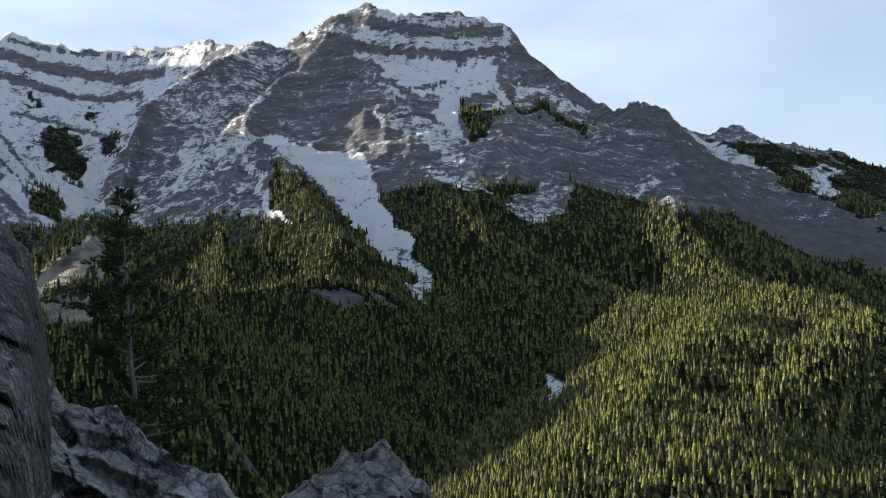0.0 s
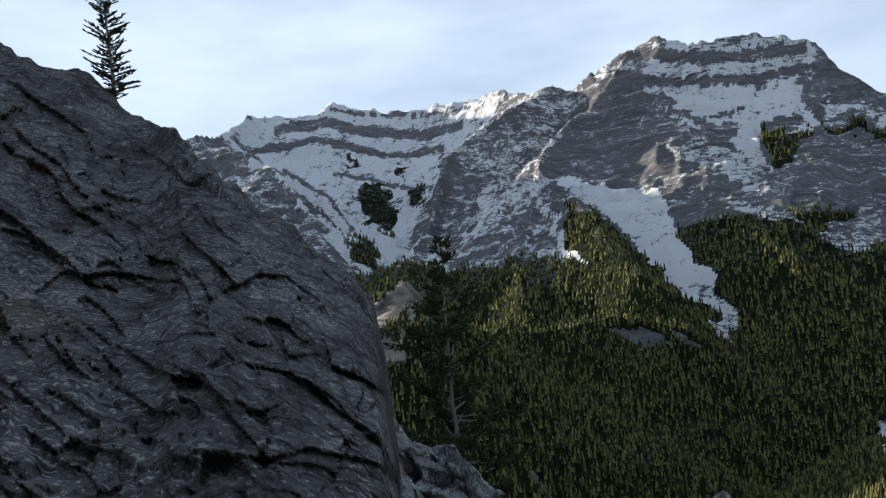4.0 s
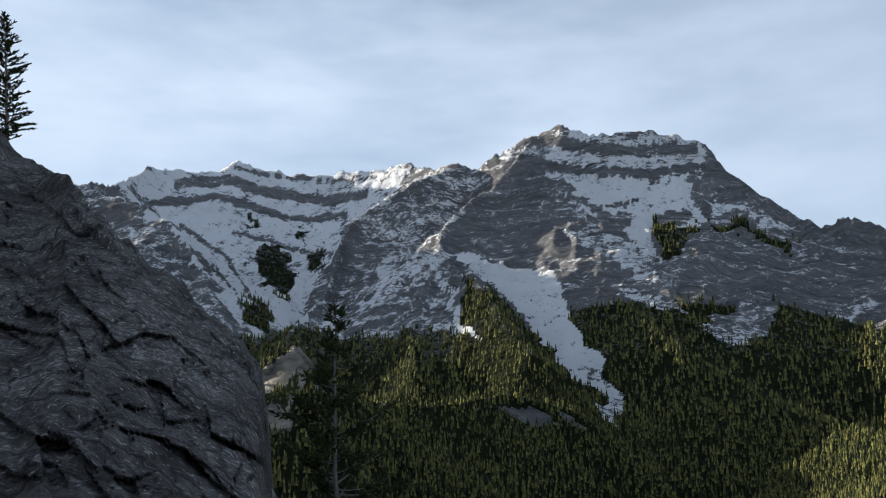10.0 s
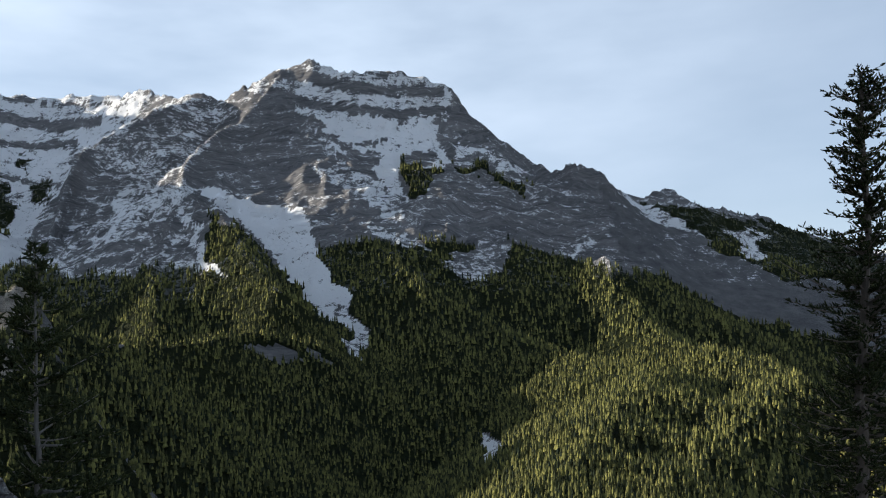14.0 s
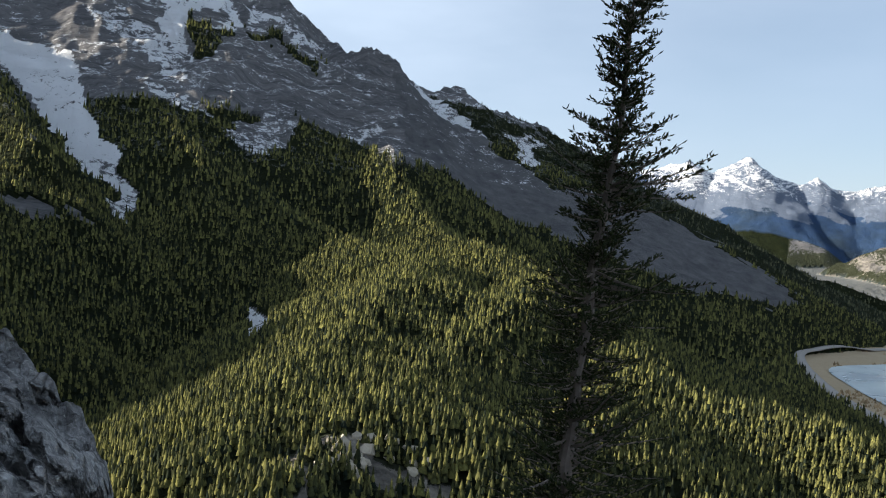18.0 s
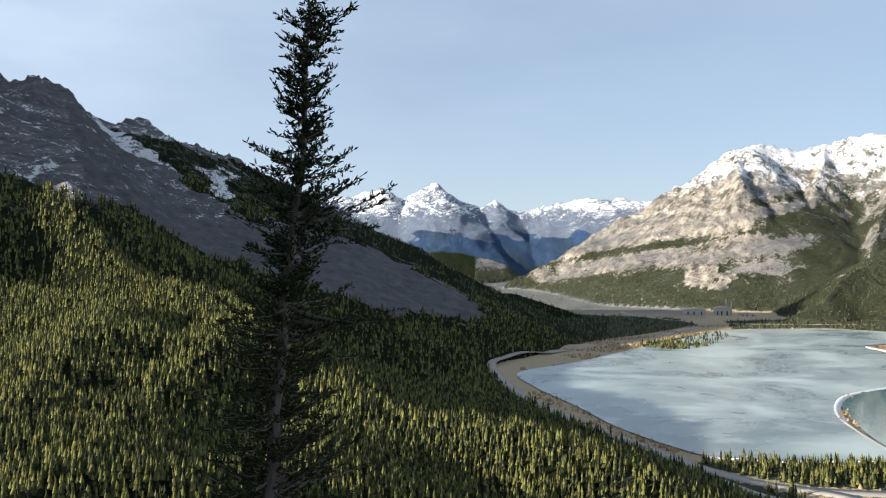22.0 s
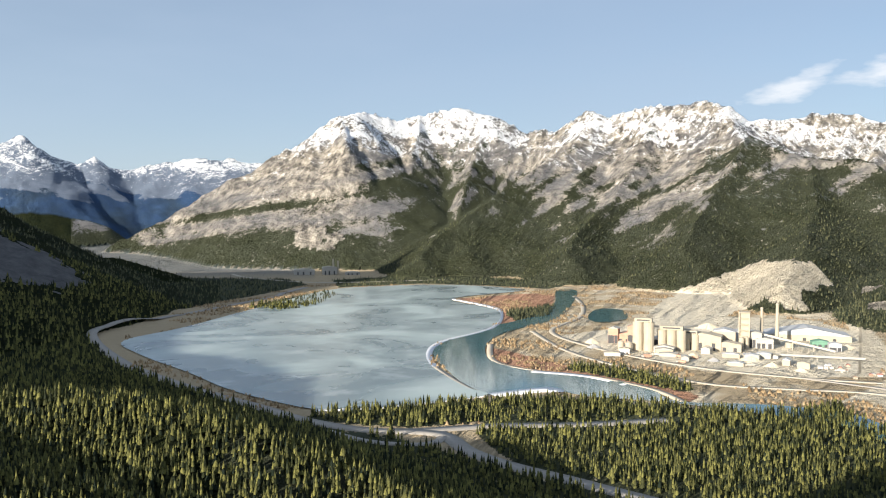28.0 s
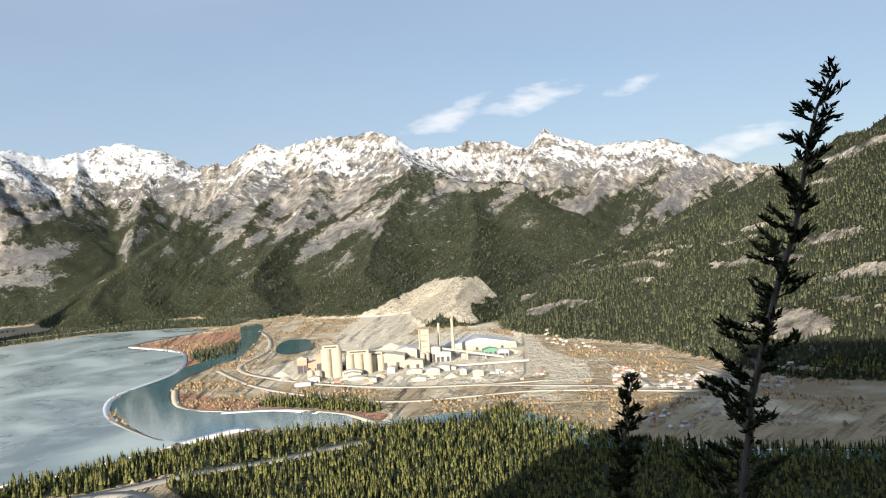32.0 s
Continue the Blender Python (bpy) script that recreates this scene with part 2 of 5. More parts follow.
# each ridge: points, slope near the crest, slope further down, width of the steep part
RIDGES = [
    # snowy range round the hanging bowl, behind the main mountain
    ([(37, 14.0, 3000), (34.9, 13.7, 3300), (32.7, 15.1, 3700), (30.8, 15.3, 3800), (28.5, 15.2, 3850), (26.9, 15.8, 3850), (25.4, 15.4, 3900), (23, 15.2, 3950), (20.6, 15.1, 3950),
      (19.1, 15.4, 3850), (16.7, 15.6, 3700), (15.5, 16.0, 3500), (13.9, 15.6, 3300)], 1.5, 0.60, 130),
    # shaded spur that closes the bowl
    ([(36.5, 13.8, 3000), (34.9, 13.3, 2900), (31.8, 11.7, 2600), (29.1, 8.7, 2300), (26.9, 5.0, 2000)], 0.9, 0.6, 100),
    # crest of the main mountain
    ([(13.9, 15.6, 3100), (11.7, 16.1, 3000), (10.6, 15.8, 2950), (8.1, 16.95, 2900), (6.4, 17.7, 2900), (4.95, 18.2, 2900),
      (2.7, 17.6, 2850), (-0.5, 17.3, 2850), (-3, 16.8, 2850), (-5.1, 16.3, 2850), (-6.3, 14.1, 2800), (-7.9, 12.9, 2800), (-10.3, 11.4, 2800), (-11.9, 10.6, 2750)], 1.95, 0.60, 125),
    ([(-11.9, 10.6, 2700), (-13, 10.6, 2600), (-14.3, 10.1, 2600), (-15.1, 9.0, 2700), (-17.4, 8.3, 2800)], 1.7, 0.5, 110),
    ([(-17.4, 8.3, 2800), (-19.1, 8.5, 2900), (-20.1, 7.9, 2900), (-21.4, 7.4, 2950), (-24.9, 6.5, 3100), (-26.7, 5.5, 3200), (-28.5, 4.2, 3280),
      (-31.6, 2, 3380), (-33.1, 0.9, 3420), (-36, -0.3, 3500), (-38.6, -1.3, 3560), (-41.7, -2.26, 3600), (-43.8, -2.6, 3600), (-45.4, -3.3, 3560), (-48, -4.1, 3500)], 0.62, 0.47, 300),
    # the prow: a cliff that ends the main mountain towards the bowl
    ([(11.2, 16.0, 2980), (14.2, 15.2, 2900), (16.8, 13.9, 2800), (19.0, 12.3, 2720)], 1.7, 0.82, 100),
    ([(19.0, 12.3, 2720), (19.9, 11.3, 2650), (20.8, 8.6, 2500), (21.3, 6.8, 2350)], 2.6, 1.7, 100),
    ([(21.3, 6.8, 2350), (24.7, 3.3, 1900), (27.3, 1.7, 1600)], 0.8, 0.6, 80),
    # the edge between the lit and the shaded face, and the wooded ribs below it
    ([(6.6, 17.4, 2900), (8.2, 15.5, 2750), (12.5, 12.3, 2480), (13.0, 10.2, 2330)], 1.2, 0.85, 110),
    ([(12.4, 9.8, 2300), (14.0, 6.9, 2050), (14.8, 4.2, 1800), (14.5, 1.5, 1550)], 0.8, 0.6, 90),
    ([(12.4, 9.8, 2300), (10.6, 8.0, 2000), (9.4, 6.3, 1850), (8.0, 4.6, 1700), (6.8, 3.0, 1540), (5, 0.0, 1430), (3, -3.6, 1300)], 0.9, 0.6, 90),
    ([(4.4, 7.9, 2150), (1.8, 6.6, 2000), (-0.4, 5.4, 1850), (-2.3, 3.4, 1700), (-3.5, 0.2, 1500)], 0.7, 0.5, 120),
    ([(-7.4, 7.0, 2200), (-9.5, 3.3, 1900)], 0.6, 0.5, 120),
    ([(-11, 6.2, 2250), (-13.5, 2.6, 1900)], 0.6, 0.5, 110),
    # wooded hill with the pale cliff at its end
    ([(27.2, -0.3, 1040), (25.8, 1.8, 1060), (23.9, 3.1, 1080), (22.3, 3.8, 1100)], 1.8, 0.8, 70),
    ([(22.3, 3.8, 1100), (20.5, 1.6, 1110), (18.5, 0.2, 1130), (14, -0.4, 1220), (9, 0.4, 1350), (4.5, -0.6, 1380), (1.8, -3, 1330)], 0.8, 0.6, 60),
    # sunlit wooded spur and the bench below it
    ([(-15.2, 4.6, 2000), (-15.6, 3.7, 1900), (-16.8, 0.2, 1600), (-19.5, -1.7, 1400), (-23.5, -2.7, 1200), (-25.5, -4.2, 1050), (-23, -7.5, 800),
      (-19, -10.8, 620), (-14, -14, 490), (-9, -17.2, 390), (-5, -20, 320)], 0.62, 0.56, 70),
    # shelf on the ravine side of the spur, raised to catch the sun
    ([(-8, -0.5, 1600), (-12, -1.9, 1450), (-17, -3.1, 1180), (-15.2, -5.6, 880), (-12.8, -8.7, 680), (-10.6, -11.0, 580), (-6.5, -14.4, 470), (-2.5, -17.6, 380)], 0.40, 0.5, 90),
    ([(-16, -4.7, 980), (-22.5, -5.6, 900)], 0.35, 0.5, 90),
    ([(-14.5, -6.8, 800), (-21, -7.8, 760)], 0.35, 0.5, 90),
    ([(-12.6, -9.0, 660), (-18.8, -9.9, 630)], 0.35, 0.5, 80),
    ([(-10.4, -11.3, 570), (-15.5, -12.3, 530)], 0.35, 0.5, 70),
    ([(-7, -14.3, 470), (-11.5, -15.0, 440)], 0.35, 0.5, 60),
    ([(-11.6, -10.2, 610), (-17, -11.2, 580)], 0.35, 0.5, 70),
    ([(-12.5, -12.0, 545), (-19.5, -12.7, 530)], 0.35, 0.5, 70),
    ([(-9, -12.9, 515), (-14, -13.8, 480)], 0.35, 0.5, 60),
    ([(-15, -13.5, 480), (-21, -14.3, 470)], 0.35, 0.5, 60),
    ([(-25.5, -4.4, 1050), (-29, -7.2, 900), (-33, -9.7, 780), (-37, -10.9, 720), (-42, -11.5, 680), (-47.7, -12.5, 640), (-53, -14.6, 600), (-60, -17.8, 560), (-66, -20.3, 520)], 0.3, 0.5, 100),
    ([(-21, -17.5, 440), (-24, -15.8, 480), (-29, -13.5, 540), (-33, -10.5, 760)], 0.27, 0.28, 60),
    # far range across the valley
    ([(-28, 3.2, 6000), (-32.5, 3.86, 6000), (-34.7, 4.45, 6000), (-36.2, 3.7, 6000), (-38.3, 4.9, 6000), (-40, 3.7, 6000), (-41.4, 3.27, 6000), (-42.2, 3.6, 6000), (-42.9, 2.9, 6000),
      (-44.4, 2.88, 6050), (-46.5, 3.5, 6050), (-48.3, 3.8, 6050), (-50, 3.6, 6050), (-52.6, 3.65, 6050), (-56, 3.6, 6050)], 0.9, 0.72, 150),
    # pale mountain across the lake
    ([(-43.1, -1.82, 5000), (-46.2, -0.3, 5050), (-48.8, 1.42, 5100), (-51.5, 2.73, 5150), (-54.5, 4.57, 5200), (-57, 6.5, 5250), (-58.4, 6.95, 5250)], 1.1, 0.72, 200),
    ([(-58.4, 6.95, 5250), (-59.5, 7.0, 5400), (-61.6, 6.45, 5500), (-64, 7.2, 5600), (-65.8, 7.34, 5600), (-67.6, 6.9, 5600), (-70.2, 5.8, 5600), (-71.9, 5.8, 5500)], 1.3, 0.98, 160),
    ([(-57.5, 6.7, 5250), (-58.3, 4.4, 4850), (-58.0, 0.9, 4600), (-56.8, -1.9, 4400)], 1.3, 0.78, 120),
    ([(-63, 6.9, 5550), (-62.4, 3.2, 5000), (-61.5, 0.3, 4600)], 1.2, 0.72, 110),
    ([(-71.9, 5.8, 5500), (-74.3, 7.1, 5400), (-75.7, 6.55, 5300), (-78.6, 7.15, 5200), (-81.5, 7.4, 5100), (-83.2, 7.15, 5000), (-84.2, 5.2, 4700)], 1.2, 0.95, 140),
    ([(-75, 6.8, 5300), (-72.8, 4.2, 4800), (-69, 2.1, 4400), (-65.5, -0.5, 3950), (-63.5, -2.2, 3700)], 0.9, 0.52, 100),
    ([(-79, 7.1, 5200), (-77.5, 3.4, 4600), (-75, 0.3, 4000), (-73, -2.4, 3400)], 0.9, 0.52, 100),
    ([(-83.2, 7.1, 5000), (-84.2, 4.9, 4500), (-82.5, 1.5, 3900), (-80.5, -1.5, 3300)], 0.9, 0.52, 100),
    ([(-84.2, 4.9, 4500), (-88, 3.8, 4500), (-91.5, 3.4, 4450), (-94.5, 1.0, 4250), (-96, -1.2, 4000)], 0.9, 0.52, 100),
    ([(-88, 3.8, 4500), (-88.5, 0.5, 3800), (-87.5, -2.2, 3050), (-86.8, -4.3, 2550)], 0.8, 0.5, 90),
    ([(-82.5, 6.0, 6000), (-84.8, 6.15, 6000), (-87.9, 6.5, 6000), (-90, 6.35, 6000), (-92, 5.9, 6000), (-93.4, 7.1, 6000), (-94.7, 6.2, 6000), (-96.9, 5.65, 6000), (-98.4, 5.7, 6000),
      (-101, 5.85, 6000), (-102.6, 4.9, 6000), (-105.3, 3.6, 6000), (-107.3, 3.4, 6000), (-109.5, 3.2, 6000)], 1.2, 0.95, 160),
    ([(-107.5, 3.2, 5500), (-109.5, 3.6, 5500), (-111.9, 4.74, 5500), (-112.8, 4.35, 5500), (-114, 4.8, 5500), (-120, 5.5, 5500)], 0.8, 0.5, 200),
    # wooded hill above the village
    ([(-91.8, -3.9, 3000), (-93, -2.8, 2980), (-98, -0.8, 2950), (-103.5, 1.44, 2900), (-107.3, 2.75, 2850), (-110.6, 4.2, 2800), (-118, 7, 2700)], 0.46, 0.45, 300),
    # unseen shoulder of the mountain we stand on, added to cast its shadow
    ([(50, 15.2, 525), (56, 17.5, 600), (64, 25, 560), (72, 35, 420)], 1.5, 1.4, 60),
    # the steep mountain we stand on, unseen beside and behind, shaped for its shadow
    ([(49.6, 13.0, 341), (61, 27.9, 297), (68.4, 41.6, 279), (77.6, 48.7, 266), (94.9, 48.4, 261), (123, 42, 310), (137, 29.7, 378), (150, 20, 900)], 1.3, 1.25, 60),
]


# spurs that come down from the far crests, one every degree or two
spur_gen = random.Random(3)
for start, foot_el, skew, first, last in ((-58.4, -2.2, 2.2, 0, 7), (-71.9, -2.0, 2.6, 0, 6), (-82.5, 0.2, 1.6, 0, 13)):
    pts = next(q[0] for q in RIDGES if q[0][0][0] == start)
    for p, q in zip(pts[first:last], pts[first + 1:last + 1]):
        for t in np.arange(0.1, 1.0, max(0.34, 1.1 / max(0.4, abs(p[0] - q[0])))):
            az, el, r = (p[k] + (q[k] - p[k]) * t for k in range(3))
            shift, reach = skew + spur_gen.uniform(-0.9, 0.9), spur_gen.uniform(0.78, 0.86)
            low = foot_el + spur_gen.uniform(-0.8, 0.8)
            if el - low > 1.5:
                RIDGES.append(([(az, el - 0.25, r), (az + shift * 0.4, el - (el - low) * 0.42, r * (1 - (1 - reach) * 0.4)), (az + shift, low, r * reach)], 1.2, 0.80, 60))


def ridge_height(x, y, pts, s1, s2, w):
    p = np.array([place(*q) for q in pts])
    w = w * K
    best = np.full_like(x, -1e9)
    for a, b in zip(p[:-1], p[1:]):
        dx, dy = b[0] - a[0], b[1] - a[1]
        t = np.clip(((x - a[0]) * dx + (y - a[1]) * dy) / (dx * dx + dy * dy), 0, 1)
        d = np.hypot(x - a[0] - t * dx, y - a[1] - t * dy)
        h = a[2] + t * (b[2] - a[2]) - (s2 * d + (s1 - s2) * w * (1 - np.exp(-d / w)))
        best = np.maximum(best, h)
    return best


def terrain(x, y):
    """Height of the ground at the points x, y."""
    r = np.hypot(x, y)
    az = np.degrees(np.arctan2(-x, y))
    wx = x + 60 * (fbm(x, y, 260, 3, 31) - 0.5) * np.clip((r - 150) / 600, 0, 1)
    wy = y + 60 * (fbm(x, y, 260, 3, 41) - 0.5) * np.clip((r - 150) / 600, 0, 1)
    z = np.full_like(x, -1e9)
    for pts, s1, s2, w in RIDGES:
        p = np.array([place(*q) for q in pts])
        c = (p.min(0) + p.max(0)) / 2
        near = np.nonzero((np.abs(wx - c[0]) < (p[:, 0].max() - p[:, 0].min()) / 2 + (p[:, 2].max() - FLOOR) / s2) & (np.abs(wy - c[1]) < (p[:, 1].max() - p[:, 1].min()) / 2 + (p[:, 2].max() - FLOOR) / s2))[0]
        if len(near) == 0:
            continue
        h = np.full_like(x, -1e9)
        h[near] = ridge_height(wx[near], wy[near], pts, s1, s2, w)
        if s1 == 1.3 and s2 == 1.25:
            h = h - 0.12 * r * np.clip(64 - np.where(az < -125, 360 + az, az), 0, 60)
        k = 12.0
        e = np.clip(0.5 + 0.5 * (h - z) / k, 0, 1)
        z = np.where(h > z + k, h, np.where(z > h + k, z, z + (h - z) * e + k * e * (1 - e)))
    # the slope under the viewpoint
    h = -2.0 - 0.42 * r - 0.4 * np.clip(r - 40, 0, None) + 2.5 * (fbm(x, y, 14, 3, 3) - 0.5) * np.clip(r / 12, 0, 1)
    z = np.maximum(z, h)
    floor = FLOOR + 0.8 * (fbm(x, y, 90, 3, 5) - 0.5)
    # the floor is raised towards the far range to fit the camera's view
    rise = np.clip((r - 4300 * K) * 0.105, 0, 160) * np.clip(1 - np.abs(az + 40) / 16, 0, 1) ** 0.5
    floor = floor + rise
    above = np.clip((z - floor) / 60, 0, 1)
    far = np.clip((-az - 44) / 4, 0, 1)
    gully = (fbm(x, y, 210, 6, 11, True) - 0.62) * (42 - 2 * far) * np.clip(r / 2600, 0.1, 1.0)
    z = z + above * gully * np.clip(r / 900 - 0.3, 0, 1)
    crag = (fbm(x, y, 48, 4, 15, True) - 0.6) * 24 * np.clip((z - 60) / 120, 0, 1) * np.clip((r - 1100) / 500, 0, 1)
    z = z + crag * above
    # tilted limestone beds step the high rock faces
    high = np.clip((z - 120) / 120, 0, 1) * np.clip((r - 1100) / 400, 0, 1)
    bed = z + 0.10 * x + 150 * (fbm(x, y, 520, 3, 61) - 0.5)
    size = 24.0
    q = bed / size
    q = q + 0.55 * (value_noise(q * 0.7, q * 0.0, 77) - 0.5) * 2
    f = q - np.floor(q)
    keep = np.clip(2.6 * fbm(x, y, 150, 3, 83) - 0.75, 0.05, 1)
    z = z + high * keep * size * 0.7 * (np.clip(f * 2.2 - 0.5, 0, 1) - f)
    soft = 6.0
    e = np.clip(0.5 + 0.5 * (z - floor) / soft, 0, 1)
    return np.where(z > floor + soft, z, np.where(floor > z + soft, floor, floor + (z - floor) * e + soft * e * (1 - e))), z - floor


def mesh_from(name, verts, faces, mat, smooth=True):
    me = bpy.data.meshes.new(name)
    verts, faces = np.asarray(verts, dtype=np.float32), np.asarray(faces, dtype=np.int32)
    k = faces.shape[1]
    me.vertices.add(len(verts))
    me.vertices.foreach_set("co", verts.ravel())
    me.loops.add(faces.size)
    me.loops.foreach_set("vertex_index", faces.ravel())
    me.polygons.add(len(faces))
    me.polygons.foreach_set("loop_start", np.arange(0, faces.size, k, dtype=np.int32))
    me.polygons.foreach_set("loop_total", np.full(len(faces), k, dtype=np.int32))
    if smooth:
        me.polygons.foreach_set("use_smooth", np.ones(len(faces), dtype=bool))
    me.update(calc_edges=True)
    me.materials.append(mat)
    return me


def grid_faces(rows, cols, wrap=False):
    i = np.arange(rows - 1)[:, None] * cols
    c = np.arange(cols if wrap else cols - 1)[None, :]
    n = (c + 1) % cols
    a, b = i + c, i + n
    return np.stack([a, b, b + cols, a + cols], -1).reshape(-1, 4)


# ---- ground material: rock, snow, woods, grass and gravel by cover ----
m = Nodes("mountain_ground")
big, mid, fine = m.noise(0.006, 5), m.noise(0.045, 8, 0.75), m.noise(0.25, 6, 0.7)
strata = m.noise(0.02, 8, 0.75, m.folded(0.12, 0.12, 2.4, (0.1, 0.06, 0)))
falls = m.noise(0.03, 6, 0.65, m.scaled(1.0, 1.0, 0.12, (0.0, 0.25, 0.0)))
bands = m.noise(0.013, 4, 0.6, m.folded(0.14, 0.14, 1.0, (0.1, 0.08, 0)))
ledges = m.noise(0.06, 6, 0.8, m.folded(0.16, 0.16, 2.2, (0.12, 0.05, 0)))
thin_beds = m.noise(0.05, 6, 0.75, m.folded(0.42, 0.42, 3.4, (0.1, 0.07, 0)), 1.2)
speck = m.noise(0.11, 6, 0.85)
rock = m.mix(m.ramp(m.math("ADD", m.math("MULTIPLY", strata, 0.3), m.math("ADD", m.math("MULTIPLY", ledges, 0.3), m.math("MULTIPLY", thin_beds, 0.4))), (0.38, 0), (0.62, 1)), (0.066, 0.070, 0.080), (0.37, 0.36, 0.36))
rock = m.mix(m.ramp(mid, (0.3, 0), (0.7, 1)), m.mix(0.4, rock, (0.09, 0.088, 0.09)), rock)
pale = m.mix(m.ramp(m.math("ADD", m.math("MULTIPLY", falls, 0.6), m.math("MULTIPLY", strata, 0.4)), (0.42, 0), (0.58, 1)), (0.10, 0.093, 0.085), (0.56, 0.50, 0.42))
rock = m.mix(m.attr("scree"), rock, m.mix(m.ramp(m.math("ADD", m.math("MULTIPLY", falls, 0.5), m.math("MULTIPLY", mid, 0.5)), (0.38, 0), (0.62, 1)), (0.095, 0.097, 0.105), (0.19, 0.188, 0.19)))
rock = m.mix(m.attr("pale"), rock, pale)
# far range rock and woods tinted blue-grey: haze painted into the colour
rock = m.mix(m.attr("haze_tint"), rock, m.mix(strata, (0.10, 0.13, 0.19), (0.22, 0.26, 0.33)))
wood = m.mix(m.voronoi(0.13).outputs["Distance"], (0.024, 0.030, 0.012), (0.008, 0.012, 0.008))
wood = m.mix(m.attr("haze_tint"), wood, (0.045, 0.085, 0.17))
# woods across the valley painted greyer for haze and thin cover
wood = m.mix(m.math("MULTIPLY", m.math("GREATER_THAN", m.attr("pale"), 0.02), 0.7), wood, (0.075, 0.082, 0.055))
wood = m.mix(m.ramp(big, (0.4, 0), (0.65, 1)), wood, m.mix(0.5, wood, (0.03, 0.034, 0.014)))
grass = m.mix(m.math("ADD", m.math("MULTIPLY", fine, 0.5), m.math("MULTIPLY", mid, 0.5)), (0.24, 0.18, 0.11), (0.50, 0.41, 0.28))
gravel = m.mix(m.ramp(m.math("ADD", m.math("MULTIPLY", fine, 0.5), m.math("MULTIPLY", mid, 0.5)), (0.35, 0), (0.65, 1)), (0.46, 0.39, 0.28), (0.76, 0.69, 0.56))
side = m.math("GREATER_THAN", m.attr("pale"), 0.02)
forest_f = m.math("ADD", m.attr("forest"), m.math("MULTIPLY", m.math("SUBTRACT", m.math("ADD", m.math("MULTIPLY", mid, 0.6), m.math("MULTIPLY", m.noise(0.012, 4), 0.4)), 0.5), 1.8))
forest_f = m.math("ADD", forest_f, m.math("MULTIPLY", m.math("SUBTRACT", m.noise(0.085, 5, 0.85), 0.5), m.math("MULTIPLY", side, 3.6)))
forest_f = m.ramp(forest_f, (0.42, 0), (0.55, 1))
col = m.mix(m.attr("grass"), rock, grass)
# the same bluish haze put into the colour of the far valley floor
col = m.mix(m.math("MULTIPLY", m.attr("haze_tint"), m.attr("grass")), col, m.mix(mid, (0.05, 0.075, 0.10), (0.22, 0.22, 0.20)))
col = m.mix(m.attr("gravel"), col, gravel)
col = m.mix(m.attr("red"), col, m.mix(mid, (0.26, 0.13, 0.08), (0.46, 0.28, 0.19)))
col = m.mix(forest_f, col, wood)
snow_f = m.math("ADD", m.attr("snow"), m.math("MULTIPLY", m.math("SUBTRACT", m.math("ADD", m.math("MULTIPLY", mid, 0.45), m.math("MULTIPLY", speck, 0.55)), 0.5), 4.2))
snow_f = m.math("ADD", snow_f, m.math("MULTIPLY", m.math("SUBTRACT", m.math("ADD", m.math("MULTIPLY", bands, 0.45), m.math("MULTIPLY", ledges, 0.55)), 0.5), m.math("SUBTRACT", 1.5, m.math("MULTIPLY", side, 1.1))))
snow_f = m.math("ADD", snow_f, m.math("MULTIPLY", m.math("SUBTRACT", thin_beds, 0.5), m.math("SUBTRACT", 1.3, m.math("MULTIPLY", side, 0.7))))
snow_f = m.math("ADD", snow_f, m.math("MULTIPLY", m.math("SUBTRACT", strata, 0.5), m.math("SUBTRACT", 1.1, m.math("MULTIPLY", side, 0.6))))
snow_f = m.math("ADD", snow_f, m.math("MULTIPLY", m.math("SUBTRACT", falls, 0.5), m.math("MULTIPLY", side, 1.6)))
snow_f = m.math("MULTIPLY", m.ramp(snow_f, (0.47, 0), (0.55, 1)), m.math("SUBTRACT", 1.0, m.math("MULTIPLY", forest_f, 0.85)))
col = m.mix(snow_f, col, (0.88, 0.89, 0.91))
hgt = m.math("ADD", m.math("MULTIPLY", mid, 1.0), m.math("MULTIPLY", fine, 0.35))
hgt = m.math("ADD", hgt, m.math("MULTIPLY", m.math("ADD", m.math("ADD", strata, ledges), thin_beds), 0.6))
hgt = m.math("ADD", hgt, m.math("MULTIPLY", speck, 0.5))
hgt = m.math("MULTIPLY", hgt, m.math("SUBTRACT", 1.0, m.math("MULTIPLY", m.attr("grass"), 0.85)))
hgt = m.math("ADD", hgt, m.math("MULTIPLY", falls, m.math("MULTIPLY", m.attr("pale"), 3.0)))
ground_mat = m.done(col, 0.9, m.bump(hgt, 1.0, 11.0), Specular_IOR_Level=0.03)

# ---- the ground: one sheet to the horizon ----
az_seen = np.arange(-118, 44, 0.16)
az_rest = np.arange(44.6, 242, 3.0)
AZ = np.radians(np.concatenate([az_seen, az_rest]))
RR = np.concatenate([np.geomspace(0.03, 130, 40)[:-1], np.linspace(130, 420, 56)[:-1], np.linspace(420, 1250, 130)[:-1], np.linspace(1250, 3000, 230)[:-1], np.linspace(3000, 4850, 110)])
rr, aa = np.meshgrid(RR, AZ, indexing="ij")
gx, gy = -np.sin(aa) * rr, np.cos(aa) * rr
gz, over = terrain(gx.ravel(), gy.ravel())
gz, over = gz.reshape(gx.shape), over.reshape(gx.shape)
